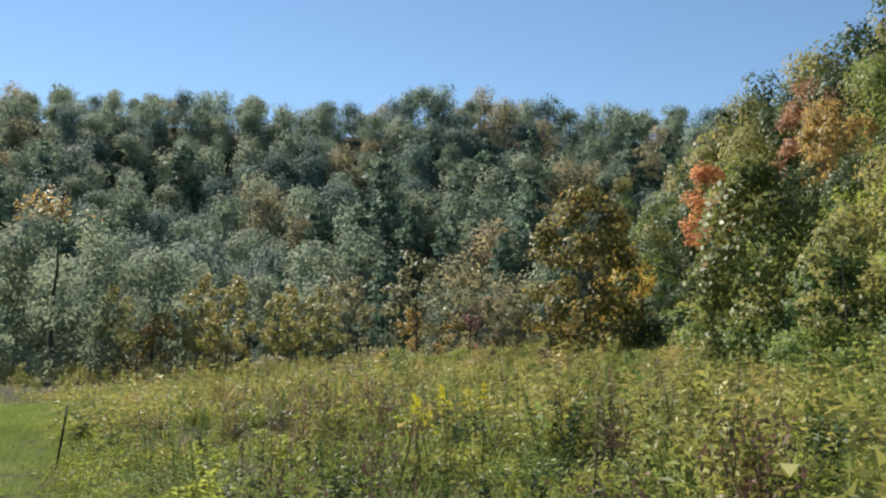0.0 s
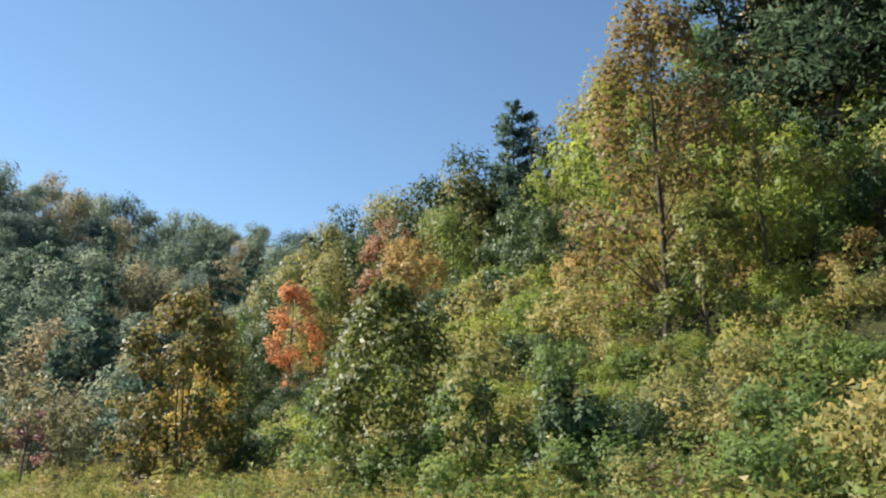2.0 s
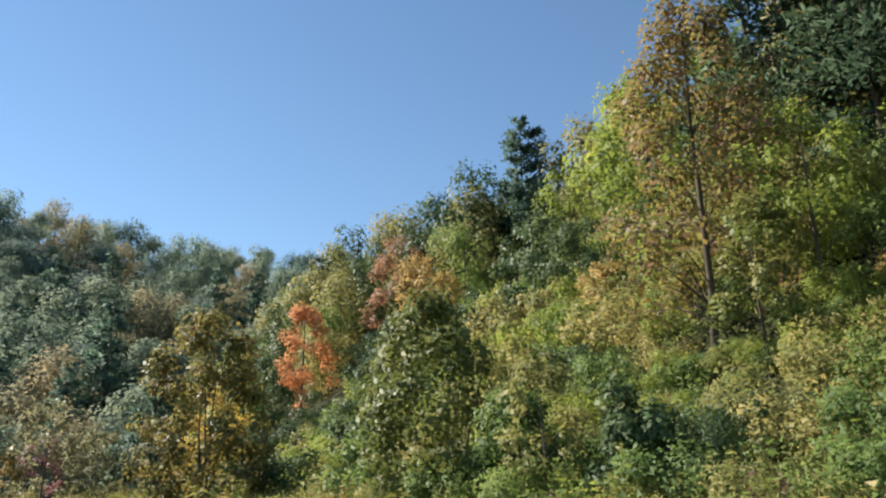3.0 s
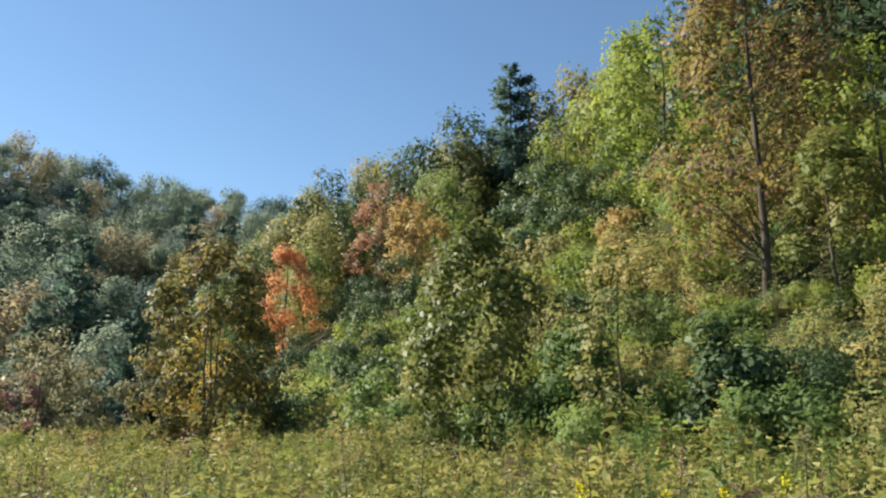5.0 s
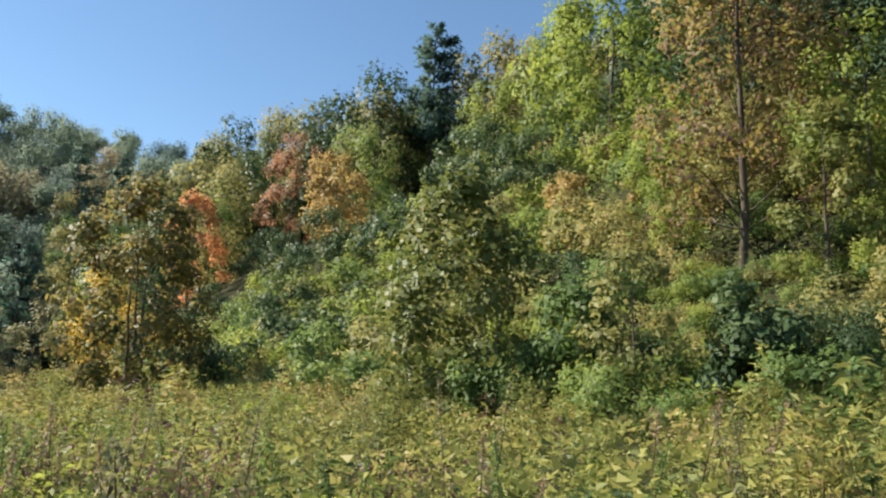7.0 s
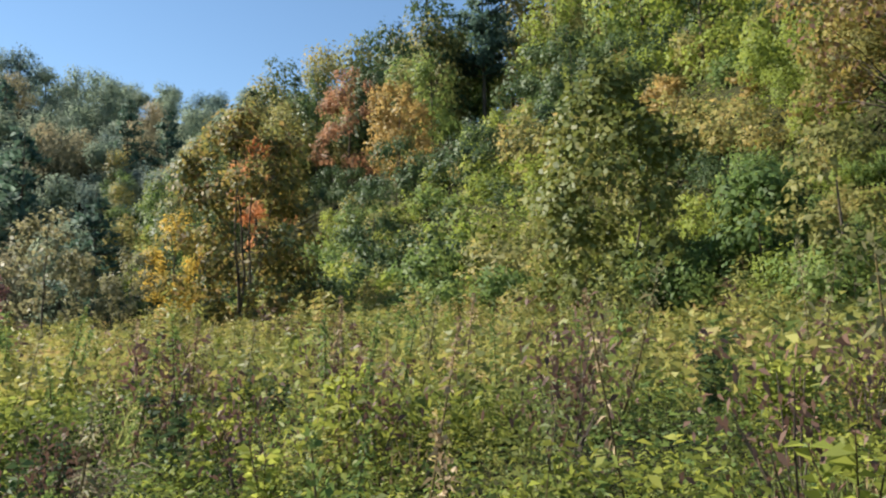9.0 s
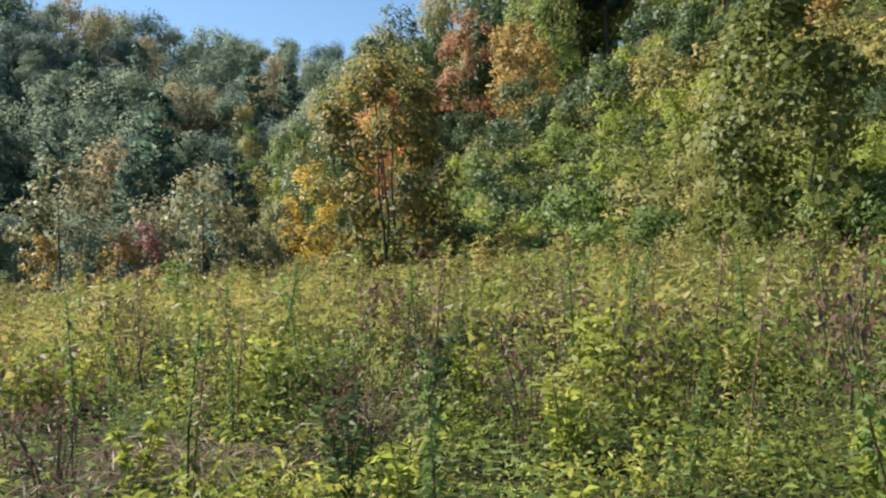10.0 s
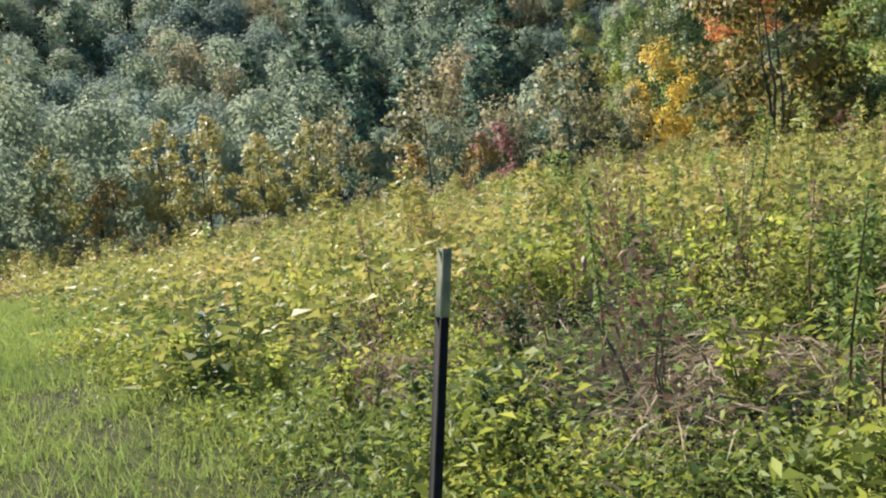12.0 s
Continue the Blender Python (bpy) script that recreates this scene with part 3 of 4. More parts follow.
# ---- shrubs of the slope ----
def shrub(name, h, r, n_leaf, leaf, seed, material, label, width=0.36):
    rng = rng_of(seed)
    root = tagged(new(name), label, "shrub")
    c, canes = [], []
    for k in range(20):
        a, rad, f = rng.uniform(0, 6.283), r * math.sqrt(rng.uniform(0, 1)) * 0.85, rng.uniform(0.15, 1)
        top = np.array([rad * math.cos(a), rad * math.sin(a), h * (1 - 0.55 * (rad / r) ** 2) * f])
        c.append(top)
        if k < 9:
            canes.append(tube([top * (0.15, 0.15, 0) - (0, 0, 0.2), top * (0.7, 0.7, 0.6), top], [0.02, 0.014, 0.005], 3))
    v, q = joined(canes)
    tagged(part_of("branchwork", v, q, BARK, root), kind="stuff")
    p, d, off = spread(np.array(c), n_leaf, (0.45 if name == "vine_covered_bush" else 0.33) * r, rng)
    p[:, 2] = np.maximum(p[:, 2], 0.02)
    d = rng.normal(size=d.shape)
    v, q, nm = foliage(p, d, leaf, width, rng, 0.1, name != "vine_covered_bush", outward(p, np.array([0, 0, 0.1 * h]), off, rng, 0.0), 0.45, 0.25)
    part_of("foliage", v, q, material, root, normals=nm)
    return root


def thicket(n_scale, leaf):
    return [shrub("bramble", 1.3, 1.3, int(1000 * n_scale), leaf, 101, LEAF["green"], "tangled green bramble on the slope"),
            shrub("bramble", 1.7, 1.4, int(1100 * n_scale), leaf, 102, LEAF["lime"], "tangled yellow-green bramble among tall weeds"),
            shrub("bramble", 1.5, 1.5, int(1100 * n_scale), leaf, 103, LEAF["olive"], "tangled olive bramble with tan leaves"),
            shrub("bush", 2.4, 1.5, int(1300 * n_scale), leaf, 104, LEAF["dark"], "dark green leafy bush on the slope, some set in for shade"),
            shrub("bush", 2.8, 1.6, int(1300 * n_scale), leaf, 105, LEAF["olive"], "tall olive bush with turning leaves"),
            shrub("bush", 1.6, 1.0, int(800 * n_scale), leaf, 106, LEAF["amber"], "small bush with golden brown leaves")]


sh = thicket(2.3, 0.1) + thicket(0.8, 0.17)
vine = shrub("vine_covered_bush", 2.4, 0.9, 3600, 0.12, 107, LEAF["dark"], "dark bush smothered in glossy green vine leaves", 0.45)
single(vine, 9.0, 13.8)
sp = [[] for _ in sh]
rng = rng_of(31)
pl = [(9.1, 13.9)]
for _ in range(9000):
    y = rng.uniform(1, 62); d = rng.uniform(-0.8, 25) if y < 50 else rng.uniform(-1, 12); x = 6.2 + 0.13 * y + d + (0.6 if y < 12 else 0)
    if len(pl) > 430:
        break
    if min((x - a) ** 2 + (y - b) ** 2 for a, b in pl) < (1.2 + 0.012 * y) ** 2:
        continue
    if (x - 15.5) ** 2 + (y - 17.5) ** 2 < 1.2 or (x - 8.5) ** 2 + (y - 21.5) ** 2 < 1:
        continue
    pl.append((x, y))
    foot = np.hypot(x - 14.0, y - 15.6) < 3.2
    big = not foot and d > 1.5 and not (5 < y < 22 and d < 9)
    k = int(rng.choice(6, p=[0.27, 0.22, 0.24, 0.13, 0.09, 0.05] if big else [0.45, 0.17, 0.3, 0.06, 0, 0.02]))
    k = 2 if k in (1, 5) and y < 14 and d < 6 else k
    sp[k + (6 if y > 24 or d > 13 else 0)].append((x, y, rng.uniform(0.75, 1.35) if big else rng.uniform(0.35, 0.5) if foot else rng.uniform(0.6, 1.05), rng.uniform(0.8, 1.2)))
# dark bushes added to stand in for shade by the vine and young tree
sp[3] += [(9.7, 12.6, 0.62, 0.95), (8.9, 12.2, 0.5, 0.9), (9.4, 16.7, 0.6, 1.0), (10.4, 14.2, 0.6, 0.9), (10.6, 13.1, 0.75, 0.95), (10.1, 12.5, 0.65, 0.9), (8.7, 19.5, 0.65, 0.9), (9.6, 19.9, 0.75, 0.9), (10.3, 20.6, 0.6, 1.0)]
for _ in range(34):
    a, e = rng.uniform(0, 6.283), 3.3 * math.sqrt(rng.uniform(0, 1))
    sp[int(rng.choice([0, 1, 2]))].append((14.0 + e * math.cos(a), 15.6 + e * math.sin(a), rng.uniform(0.4, 0.6), rng.uniform(0.8, 1.1)))
# two more, for the shaded foot of the many-stemmed tree
sp[9] += [(8.4, 35.6, 0.95, 1.0), (9.3, 36.4, 0.9, 1.0)]
rng = rng_of(36)
for _ in range(400):
    x, y = rng.uniform(-20, 12), rng.uniform(19, 62)
    if -0.45 * y + 1.5 < x < 5.4 + 0.13 * y and math.sin(1.1 * x + 0.7) + math.sin(0.6 * y) > 0.2 and len(sp[7]) < 90:
        sp[int(rng.choice([7, 8, 8]))].append((x, y, rng.uniform(0.4, 0.75), rng.uniform(0.55, 0.9)))
for k, t in enumerate(sh):
    stand(t, sp[k], "shrubs of the slope")
low = shrub("meadow_edge_bush", 1.5, 1.8, 600, 0.26, 108, LEAF["dry"], "grey-brown thicket at the meadow's low end")
rng = rng_of(33)
stand(low, [(rng.uniform(-45, 8), rng.uniform(58, 82), rng.uniform(0.5, 0.95), rng.uniform(0.6, 1.1)) for _ in range(70)], "thickets at the meadow edge")

# ---- meadow ----
def edge_s(x, y):
    """Metres into the weeds from the mown strip on which one walks."""
    u = -0.5 * x + 0.866 * (y + 0.6)
    s = 0.866 * x + 0.5 * (y + 0.6)
    return s - 1.25 - 0.06 * np.clip(u - 13, 0, 21) + 1.5 * np.clip(u - 34, 0, 100), u


def weed_plant(rng, h, n, leaf, width, tri=True):
    lean = rng.normal(0, 0.09 * h, 2)
    top = np.array([lean[0], lean[1], h])
    z = rng.uniform(0.1, 1.0, n)
    p = np.outer(z, top)
    a = rng.uniform(0, 6.283, n)
    d = np.stack([np.cos(a), np.sin(a), rng.uniform(0.0, 1.5, n)], 1)
    p = p + d * (0.22 * h * rng.uniform(0, 1, n) * (1.15 - z))[:, None]
    way = d * (0.8, 0.8, 0.1) + np.array([0, 0, 0.6]) * (0.35 + z)[:, None]
    lv = foliage(p, d, leaf, width, rng, 0.25, tri, way, 0.65, 0.3, 0.5)
    st = tube([(0, 0, -0.1), top * 0.55 + (0.02, 0, 0), top], [0.006, 0.005, 0.002], 3)
    return lv, st


def blade_tuft(rng, h, n, r):
    p = np.zeros((n, 3)); p[:, :2] = rng.normal(0, r, (n, 2))
    d = np.stack([rng.normal(0, 0.35, n), rng.normal(0, 0.35, n), np.ones(n)], 1)
    return leaves(p, d, h, 0.02, rng, 0.2, True)


def scatter(name, templates, x, y, s, rng, material, label, category, lean=None):
    """Many small plants in one mesh, each turned and sized at random."""
    vs, qs, k = [], [], 0
    z = height(x, y)
    which = rng.integers(0, len(templates), len(x))
    nms = []
    for t, (v, q, *nm) in enumerate(templates):
        i = np.nonzero(which == t)[0]
        if not len(i):
            continue
        a = rng.uniform(0, 6.283, len(i))
        c, n = np.cos(a) * s[i], np.sin(a) * s[i]
        w = np.empty((len(i), len(v), 3), np.float32)
        w[:, :, 0] = x[i, None] + c[:, None] * v[None, :, 0] - n[:, None] * v[None, :, 1]
        w[:, :, 1] = y[i, None] + n[:, None] * v[None, :, 0] + c[:, None] * v[None, :, 1]
        w[:, :, 2] = z[i, None] + s[i, None] * v[None, :, 2]
        if nm:
            r = np.empty_like(w)
            r[:, :, 0] = np.cos(a)[:, None] * nm[0][None, :, 0] - np.sin(a)[:, None] * nm[0][None, :, 1]
            r[:, :, 1] = np.sin(a)[:, None] * nm[0][None, :, 0] + np.cos(a)[:, None] * nm[0][None, :, 1]
            r[:, :, 2] = nm[0][None, :, 2]
            if lean is not None:
                r[:, :, :2] += lean[i][:, None, :]
                r /= np.linalg.norm(r, axis=2, keepdims=True) + 1e-9
            nms.append(r.reshape(-1, 3))
        qq = np.asarray(q)[None] + (np.arange(len(i)) * len(v))[:, None, None] + k
        vs.append(w.reshape(-1, 3)); qs.append(qq.reshape(-1, np.asarray(q).shape[1])); k += w.shape[0] * w.shape[1]
    ob = new(name, mesh_of(name, np.concatenate(vs), np.concatenate(qs), material, normals=np.concatenate(nms) if nms else None))
    return tagged(ob, label, category, kind="stuff")


def field(rng, count, y0, y1, x0, x1):
    return rng.uniform(x0, x1, count), rng.uniform(y0, y1, count)


def tussocks(rng, count, y0, y1, x0, x1, per, radius):
    """Plants gathered in tussocks with bare gaps between: places, how far each rises, and the way it leans out."""
    m = int((x1 - x0) * (y1 - y0) * per)
    cx, cy = field(rng, m, y0, y1, x0, x1)
    size = rng.uniform(0.55, 1.2, m)
    i = rng.integers(0, m, count)
    off = rng.normal(0, 1, (count, 2)) * 0.6
    rise = size[i] * (1.05 - 0.4 * np.clip((off ** 2).sum(1), 0, 1))
    off *= (radius * size[i])[:, None]
    return cx[i] + off[:, 0], cy[i] + off[:, 1], rise, off / radius


def lumps(x, y):
    """Tussocks and hollows a metre or two across, 0 to 1."""
    a = np.sin(2.3 * x + 1.9 * np.sin(1.1 * y + 0.4)) + np.sin(2.9 * y + 2.1 * np.sin(0.9 * x + 1.3)) + 0.8 * np.sin(1.3 * x - 1.7 * y + 2.0)
    return np.clip(0.5 + a / 4.2, 0, 1)


def size_at(x, y):
    """How tall the weeds stand: low along the mown strip and round the post, waist-high further in."""
    s, u = edge_s(x, y)
    t = np.clip(0.32 + (0.3 - 0.17 * np.clip((u - 9) / 3.5, 0, 1)) * s, 0.32, 1.0)
    t = t * (1 - 0.35 * np.exp(-((x + 4.5) ** 2 + (y - 14.5) ** 2) / 14))
    t = t * (0.78 + 1.1 * (lumps(x, y) - 0.5) + 0.2 * np.sin(x * 0.8 + 1.7) * np.sin(y * 0.63))
    return np.clip(t, 0.22, 1.25)


def in_meadow(x, y):
    s, u = edge_s(x, y)
    return (s > 0) & (x < 7.4 + 0.13 * y)


rng = rng_of(77)
wl, ws = [], []
for k in range(7):
    a, b = weed_plant(rng, rng.uniform(0.8, 1.1), 96, 0.08, 0.15, False)
    wl.append(a); ws.append(b)
for k in range(3):
    a, b = weed_plant(rng, rng.uniform(0.6, 0.85), 76, 0.08, 0.2, False)
    wl.append(a); ws.append(b)


def meadow(name, count, y0, y1, x0, x1, templates, mat, label, seed, keep, scale=1.0, cat="weeds"):
    r = rng_of(seed)
    x, y, rise, lean = tussocks(r, count, y0, y1, x0, x1, 0.65 if y1 < 40 else 0.4, 0.42 if y1 < 40 else 0.62)
    ok = keep(x, y, r)
    x, y = x[ok], y[ok]
    return scatter(name, templates, x, y, size_at(x, y) * scale * rise[ok] * r.uniform(0.85, 1.15, len(x)), r, mat, label, cat, 1.1 * lean[ok])


near = lambda x, y, r: in_meadow(x, y) & (np.hypot(x + 3, y - 6) < 17) & (r.random(len(x)) < np.clip(2.2 * lumps(x, y) - 0.3, 0.07, 1))
far = lambda x, y, r: in_meadow(x, y) & (np.hypot(x + 3, y - 6) >= 16) & (r.random(len(x)) < np.clip(1.9 * lumps(0.7 * x, 0.7 * y) + 0.05, 0.2, 1))
hollow = lambda x, y, r: in_meadow(x, y) & (r.random(len(x)) < np.clip(2.4 - 4.6 * lumps(0.45 * x + 2, 0.45 * y), 0, 1))
for seed in (1, 2):
    sub = wl[:7] if seed == 1 else wl[7:]
    meadow("tall_weeds", 3600 if seed == 1 else 2200, -6, 24, -16, 11, sub, LEAF["weed" if seed == 1 else "herb"], "dense waist-high green and yellowing weeds", seed, near)
meadow("weed_stems", 3600, -6, 24, -16, 11, ws, STEM, "thin brown stems of the meadow weeds", 1, near)
fl = []
for k in range(6):
    a, b = weed_plant(rng, rng.uniform(0.8, 1.1), 48, 0.14, 0.16, True)
    fl.append(a)
cover, vines = [], []
for k in range(6):
    n = 28
    p = np.stack([rng.normal(0, 0.15, n), rng.normal(0, 0.15, n), rng.uniform(0.02, 0.3, n)], 1)
    d = np.stack([rng.normal(0, 1, n), rng.normal(0, 1, n), rng.uniform(-0.1, 1.3, n)], 1)
    cover.append(foliage(p, d, 0.055, 0.19, rng, 0.25, False, d * (0.6, 0.6, 0.2) + p * (3, 3, 1) + (0, 0, 0.4), 0.7, 0.3, 0.35))
    vines.append(leaves((p * (2.0, 2.0, 1.6))[:24], d[:24], 0.1, 0.26, rng, 0.2, True))
r_c = rng_of(6)
x, y, rise, lean = tussocks(r_c, 15000, 1, 22, -13, 5, 2.2, 0.34)
s_c, u_c = edge_s(x, y)
ok = (s_c > -0.3) & (s_c < 6.5) & (r_c.random(len(x)) < np.clip(0.45 + 1.4 * lumps(0.8 * x + 3, 0.8 * y), 0.45, 1))
scatter("herb_cover", cover, x[ok], y[ok], r_c.uniform(0.8, 1.2, ok.sum()) * rise[ok] * (0.7 + 0.7 * lumps(x[ok], y[ok])), r_c, LEAF["herb"], "low leafy green herbs covering the soil", "herbs", 0.9 * lean[ok])
x, y = field(r_c, 7000, 3, 24, -14, 4)
s_c, u_c = edge_s(x, y)
ok = (s_c > 0.1) & (s_c < 7.5)
scatter("herb_cover", [(v * (0.7, 0.7, 0.5), q) for v, q in vines], x[ok], y[ok], r_c.uniform(0.5, 1.0, ok.sum()), r_c, LEAF["green"], "dark green creeping herbs between the tussocks", "herbs")
x, y = field(r_c, 9000, -6, 40, -17, 11)
s_c, u_c = edge_s(x, y)
ok = (s_c > 0.2) & (x < 7.4 + 0.13 * y) & ((s_c > 5) | (u_c > 19) | (u_c < 3))
scatter("herb_cover", vines, x[ok], y[ok], r_c.uniform(0.7, 1.3, ok.sum()), r_c, LEAF["weed"], "low yellow-green growth beneath the meadow weeds", "herbs")
x, y = field(r_c, 5200, 0, 50, 5, 40)
d_c = x - (6.2 + 0.13 * y)
ok = (d_c > -1) & (d_c < 22) & (r_c.random(len(x)) < 1.1 - y / 70)
pat = np.sin(0.7 * x + 1.2 * np.sin(0.5 * y)) + np.sin(0.9 * y + 1.0) + r_c.normal(0, 0.5, len(x))
for mat, words, sel in (("lime", "yellow-green", pat > 0.5), ("green", "deep green", pat < -0.6), ("olive", "olive and tan", (pat >= -0.6) & (pat <= 0.5))):
    w = ok & sel
    scatter("vine_cover", vines, x[w], y[w], r_c.uniform(0.7, 1.4, w.sum()) * (1 + y[w] / 60), r_c, LEAF[mat], "trailing %s vines and weeds covering the slope" % words, "vines")
meadow("meadow_weeds", 9000, 14, 72, -30, 18, fl, LEAF["weed"], "meadow of tall yellow-green weeds stretching to the woods", 3, far)
meadow("green_weeds", 2600, -4, 60, -24, 16, fl, LEAF["green"], "darker green weeds in patches of the meadow", 13, hollow, 0.9)
meadow("brown_weeds", 1500, -4, 60, -24, 16, fl, LEAF["shrivelled"], "browned seed-bearing weeds in patches of the meadow", 14, hollow, 0.85)
tuft = [blade_tuft(rng, 0.5, 26, 0.09) for _ in range(5)]
meadow("tall_grass", 4200, -6, 28, -18, 12, tuft, LEAF["grass"], "long green grass between the weeds", 4, lambda x, y, r: in_meadow(x, y) & (np.hypot(x + 3, y - 6) < 20), 1.1, "grass")
meadow("dry_grass", 1500, -6, 30, -18, 12, tuft, LEAF["straw"], "dead straw-coloured grass among the weeds", 5, lambda x, y, r: in_meadow(x, y), 1.0, "grass")
lawn_tuft = [blade_tuft(rng, 0.13, 26, 0.1) for _ in range(4)]
r_l = rng_of(8)
x, y = field(r_l, 26000, 2, 34, -20, 0)
s_l, u_l = edge_s(x, y)
ok = (s_l < 0.8) & (s_l > -4.5) & (r_l.random(len(x)) < np.clip(1.5 - np.abs(u_l - 16) / 16, 0, 1))
scatter("mown_grass", lawn_tuft, x[ok], y[ok], r_l.uniform(0.5, 1.1, ok.sum()) * (0.7 + 0.9 * lumps(1.3 * x[ok], 1.3 * y[ok])) * (1 + np.clip((y[ok] - 10) * 0.05, 0, 1.2)), r_l, LEAF["grass"], "short bright green mown grass strip", "grass")

x, y = field(r_l, 9000, 20, 48, -32, -8)
s_l, u_l = edge_s(x, y)
ok = (s_l < 0.8) & (s_l > -12)
scatter("mown_grass", [(v[:36] * (2.2, 2.2, 1.4), q[:12]) for v, q in lawn_tuft], x[ok], y[ok], r_l.uniform(0.8, 1.5, ok.sum()), r_l, LEAF["grass"], "short green grass running down to the woods", "grass")

x, y = field(r_l, 9000, 4, 30, -18, 0)
s_l, u_l = edge_s(x, y)
ok = (s_l < 0.4) & (s_l > -4) & (u_l > 8) & (r_l.random(len(x)) < lumps(1.1 * x, 1.1 * y + 2) ** 1.5)
scatter("clover", cover, x[ok], y[ok], r_l.uniform(0.35, 0.8, ok.sum()), r_l, LEAF["herb"], "clover and low herbs in the mown grass", "herbs")

# ---- the fence post ----
def fence_post(x, y):
    root = tagged(new("fence_post"), "leaning black steel fence post with a pale top in the grass", "fence post")
    def steel(z0, z1, w):
        v, q = [], []
        ring = [(-w, -0.004), (-0.004, -0.004), (-0.004, -w * 1.2), (0.004, -w * 1.2), (0.004, -0.004), (w, -0.004), (w, 0.004), (-w, 0.004)]
        for z in (z0, z1):
            v += [(a, b, z) for a, b in ring]
        n = len(ring)
        q = [(i, (i + 1) % n, n + (i + 1) % n, n + i) for i in range(n)]
        q += [(n + 0, n + 1, n + 6, n + 7), (n + 1, n + 4, n + 5, n + 6), (n + 1, n + 2, n + 3, n + 4)]
        return v, q
    v, q = steel(-0.35, 1.05, 0.019)
    part_of("shaft", v, q, rough_material("black_steel", (0.012, 0.012, 0.012), (0.03, 0.028, 0.026), 20, 0.6, 0.2), root)
    v, q = steel(1.05, 1.24, 0.02)
    part_of("painted_top", v, q, rough_material("worn_cream_paint", (0.16, 0.16, 0.1), (0.3, 0.3, 0.2), 25, 0.7, 0.2), root, "faded cream painted top")
    root.matrix_basis = pose(x, y, -0.295 - 1.05, 0, 8, -12)


fence_post(-6.75, 13.5)


# ---- tall stalks and goldenrod ----
def stalk(name, h, n, leaf, seed, leaf_mat, head_mat, label, plume):
    rng = rng_of(seed)
    root = tagged(new(name), label, "weed")
    top = np.array([rng.normal(0, 0.07), rng.normal(0, 0.07), h])
    v, q = tube([(0, 0, -0.1), top * 0.5 + (0.03, 0.01, 0), top], [0.008, 0.007, 0.003], 5)
    part_of("stem", v, q, STEM, root)
    z = rng.uniform(0.25, 0.9, n)
    a = rng.uniform(0, 6.283, n)
    d = np.stack([np.cos(a), np.sin(a), rng.uniform(-0.5, 0.6, n)], 1)
    v, q = leaves(np.outer(z, top), d, leaf, 0.15, rng, 0.4)
    part_of("foliage", v, q, LEAF[leaf_mat], root)
    m = 64
    t = rng.uniform(0, 1, m)
    a = rng.uniform(0, 6.283, m)
    side = plume * (1.1 - t)[:, None] * np.stack([np.cos(a), np.sin(a), 0.2 * np.ones(m)], 1) * rng.uniform(0.1, 1, (m, 1))
    p = top * (0.8 + 0.24 * t)[:, None] + side
    v, q = leaves(p, side + rng.normal(0, 0.03, (m, 3)) + (0, 0, 0.05), 0.027, 0.4, rng, 0.1)
    tagged(part_of("flower_head", v, q, LEAF[head_mat], root), kind="stuff")
    return root


def stalks(template, spots, group):
    stand(template, spots, group, 13)


rng = rng_of(55)
def band(n, u0, u1, s0, s1, a, b):
    out = []
    for _ in range(n):
        u, s = rng.uniform(u0, u1), rng.uniform(s0, s1)
        out.append((-0.5 * u + 0.866 * s, -0.6 + 0.866 * u + 0.5 * s, rng.uniform(a, b), rng.uniform(0.9, 1.15)))
    return out


stalks(stalk("goldenrod", 1.35, 60, 0.08, 201, "weed", "flower", "tall goldenrod with bright yellow flower plumes", 0.13), [(-0.5, 7.45, 0.8, 1), (-0.3, 7.4, 0.82, 1), (-0.4, 7.15, 0.75, 1), (0.05, 7.75, 0.82, 1), (0.15, 7.4, 0.8, 1), (0.35, 7.05, 0.84, 1), (0.45, 7.2, 0.8, 1), (-0.1, 7.9, 0.78, 1)], "goldenrod in the meadow")
stalks(stalk("faded_goldenrod", 1.25, 60, 0.075, 202, "dry", "dry", "tall faded goldenrod with tan seed plumes", 0.11), [(-2.6, 9.9, 1.1, 1), (-2.4, 10.2, 1.0, 1), (-2.8, 10.3, 1.05, 1), (-2.2, 9.8, 0.95, 1)] + band(22, 4, 18, 3.2, 9, 0.7, 1.0), "faded stalks in the meadow")
stalks(stalk("brown_stalk", 1.15, 44, 0.065, 203, "straw", "straw", "dead brown stalk with shrivelled leaves", 0.07), [(-2.85, 15.6, 0.95, 1), (-4.4, 15.5, 0.8, 1)] + band(30, 6, 20, 2.6, 8, 0.6, 1.0), "dead stalks in the meadow")
stalks(stalk("dark_weed", 1.1, 150, 0.06, 204, "green", "green", "tall dark green weed with a drying seed head", 0.06), [(-2.7, 15.9, 1, 1), (-7.9, 18.0, 0.7, 1)] + band(34, 6, 20, 2.0, 8, 0.7, 1.0), "green stalks in the meadow")


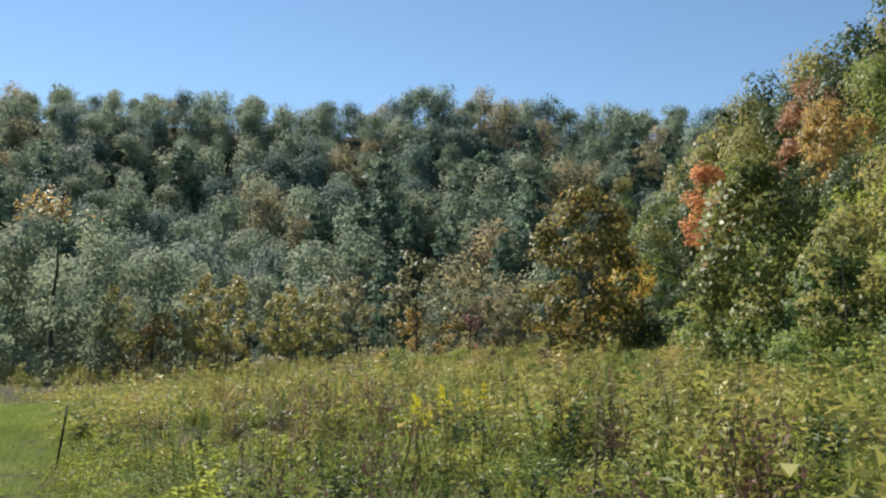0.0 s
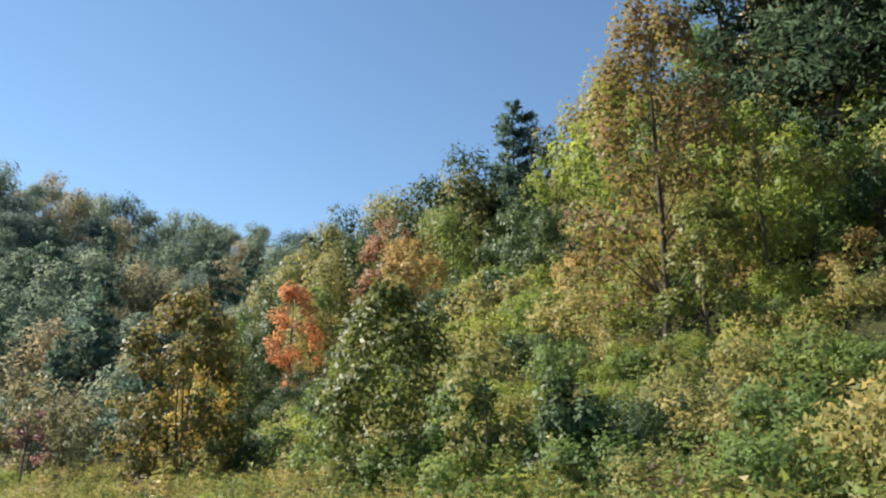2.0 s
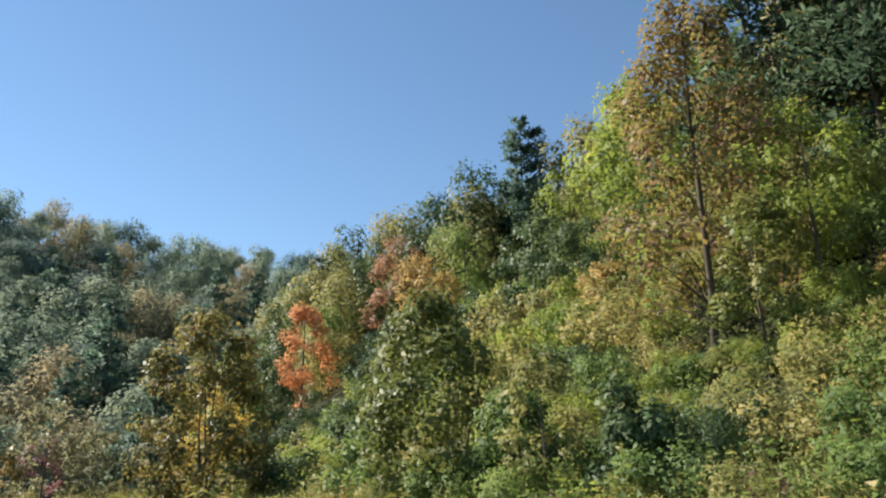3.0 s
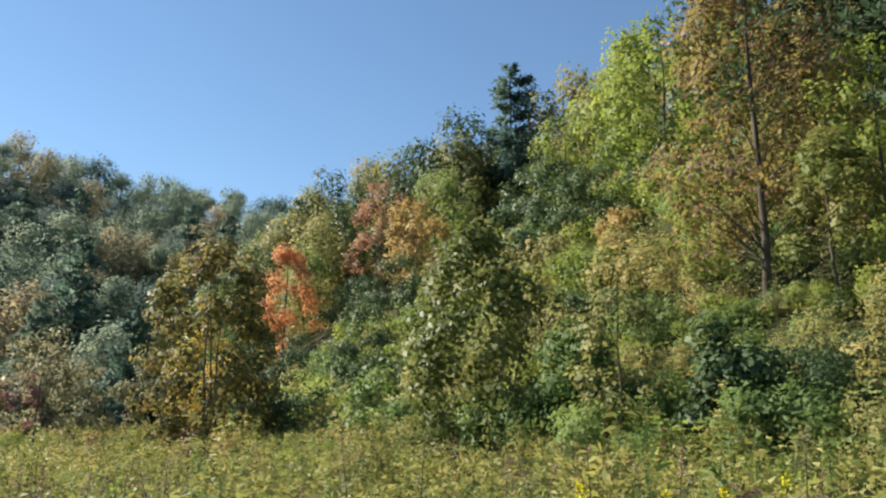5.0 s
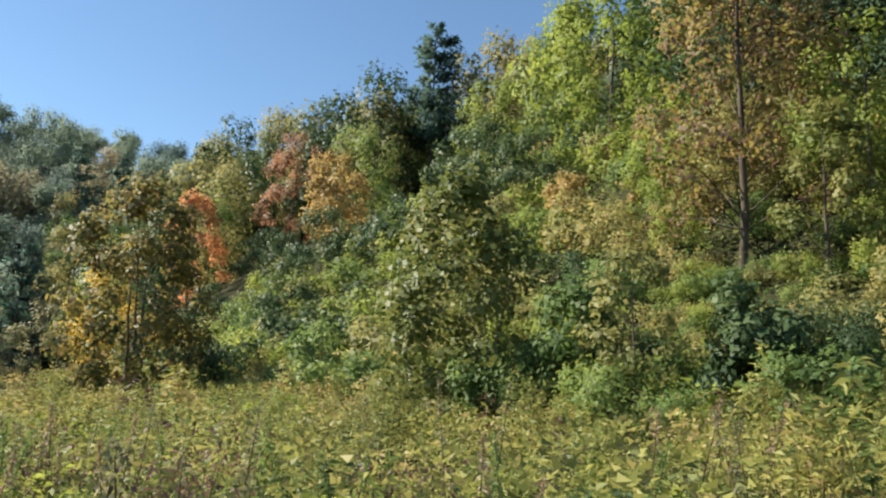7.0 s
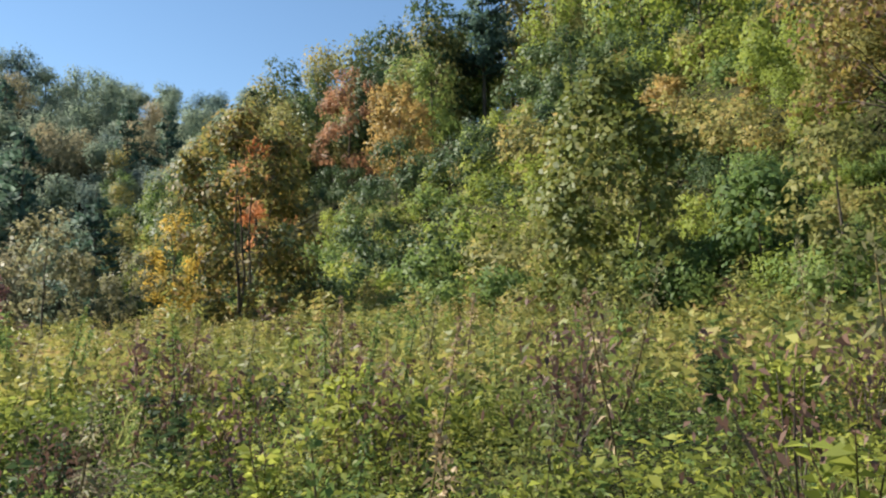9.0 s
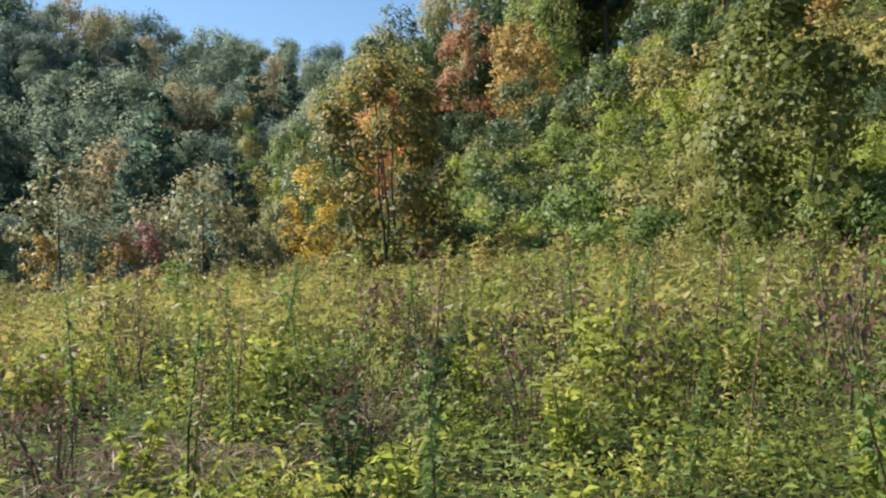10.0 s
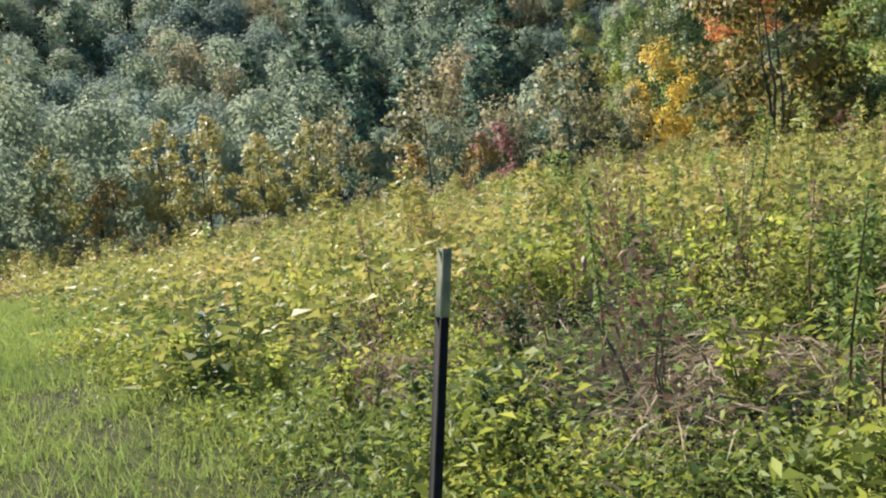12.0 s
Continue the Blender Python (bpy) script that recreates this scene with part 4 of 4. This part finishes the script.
# ---- leafy clumps, dead brush and straw near the mown strip ----
def leafy_weed(seed, h, n, leaf, mat, label):
    rng = rng_of(seed)
    root = tagged(new("leafy_weed"), label, "weed")
    for k in range(5):
        a = rng.uniform(0, 6.283)
        top = np.array([math.cos(a) * 0.22 * h, math.sin(a) * 0.22 * h, h * rng.uniform(0.7, 1.0)])
        v, q = tube([(0, 0, -0.08), top * (0.4, 0.4, 0.55), top], [0.006, 0.005, 0.002], 4)
        part_of("stem", v, q, STEM, root)
        z = rng.uniform(0.2, 1.0, n)
        b = rng.uniform(0, 6.283, n)
        d = np.stack([np.cos(b), np.sin(b), rng.uniform(0.1, 1.0, n)], 1)
        v, q = leaves(np.outer(z, top), d, leaf, 0.2, rng, 0.3)
        tagged(part_of("foliage", v, q, LEAF[mat], root), kind="stuff")
    return root


def dead_brush(seed):
    rng = rng_of(seed)
    root = tagged(new("dead_brush"), "dark brown dead brush of thin leaning stems", "brush")
    for k in range(9):
        a, L = rng.uniform(0, 6.283), rng.uniform(0.4, 0.95)
        top = np.array([math.cos(a) * 0.35 * L, math.sin(a) * 0.35 * L, L])
        v, q = tube([np.array([math.cos(a), math.sin(a), 0]) * 0.08 - (0, 0, 0.08), top * (0.45, 0.45, 0.55), top], [0.006, 0.005, 0.002], 4)
        part_of("stem", v, q, BARK, root)
    p = np.stack([rng.normal(0, 0.2, 300), rng.normal(0, 0.2, 300), rng.uniform(0.05, 0.95, 300)], 1)
    v, q = leaves(p, rng.normal(size=(300, 3)) - (0, 0, 0.5), 0.055, 0.22, rng, 0.3)
    tagged(part_of("foliage", v, q, LEAF["shrivelled"], root, "shrivelled brown leaves"), kind="stuff")
    return root


def straw_heap(seed):
    rng = rng_of(seed)
    n = 150
    a = rng.uniform(0, 6.283, n)
    p = np.stack([rng.normal(0, 0.2, n), rng.normal(0, 0.2, n), rng.uniform(0.04, 0.3, n)], 1)
    d = np.stack([np.cos(a), np.sin(a) * 0.7, rng.normal(0, 0.35, n)], 1)
    v, q = leaves(p, d, 0.32, 0.016, rng, 0.3)
    root = tagged(new("straw_heap"), "bleached straw of fallen dead grass", "straw")
    tagged(part_of("straw", v, q, LEAF["bleached"], root), kind="stuff")
    return root


stand(leafy_weed(301, 0.7, 40, 0.085, "fresh", "bushy weed with bright yellow-green leaves"), [(-4.3, 17.0, 1, 1), (-4.6, 16.5, 0.9, 1), (-3.9, 16.8, 1, 1), (-2.0, 14.6, 1.1, 1), (-1.5, 15.4, 1, 1), (-7.9, 18.4, 0.8, 1), (-0.6, 12.0, 1.0, 1)] + band(22, 6, 20, 1.6, 7, 0.6, 1.1), "leafy weeds near the strip")
stand(leafy_weed(302, 0.7, 40, 0.08, "dark", "bushy weed with deep green leaves"), [(-5.9, 16.4, 0.8, 1), (-3.2, 14.9, 1, 1)] + band(26, 3, 20, 1.6, 7, 0.6, 1.1), "leafy weeds near the strip")
stand(dead_brush(303), [(-1.8, 12.6, 1, 1), (-2.4, 13.6, 0.9, 1), (-1.0, 13.2, 1.1, 1), (1.0, 3.6, 0.9, 1), (1.9, 4.2, 1, 1), (-0.2, 4.6, 0.8, 1), (-4.0, 14.6, 0.7, 1)] + band(26, 2, 19, 2.2, 7, 0.6, 1.0), "dead brush in the meadow", 8)
stand(straw_heap(304), [(-4.8, 14.8, 1, 1), (-4.4, 14.5, 1, 1), (-3.6, 15.0, 0.9, 1), (-6.0, 15.6, 0.8, 1), (-6.6, 16.6, 0.8, 1)] + band(18, 8, 19, 0.8, 4, 0.6, 1.0), "straw in the grass")
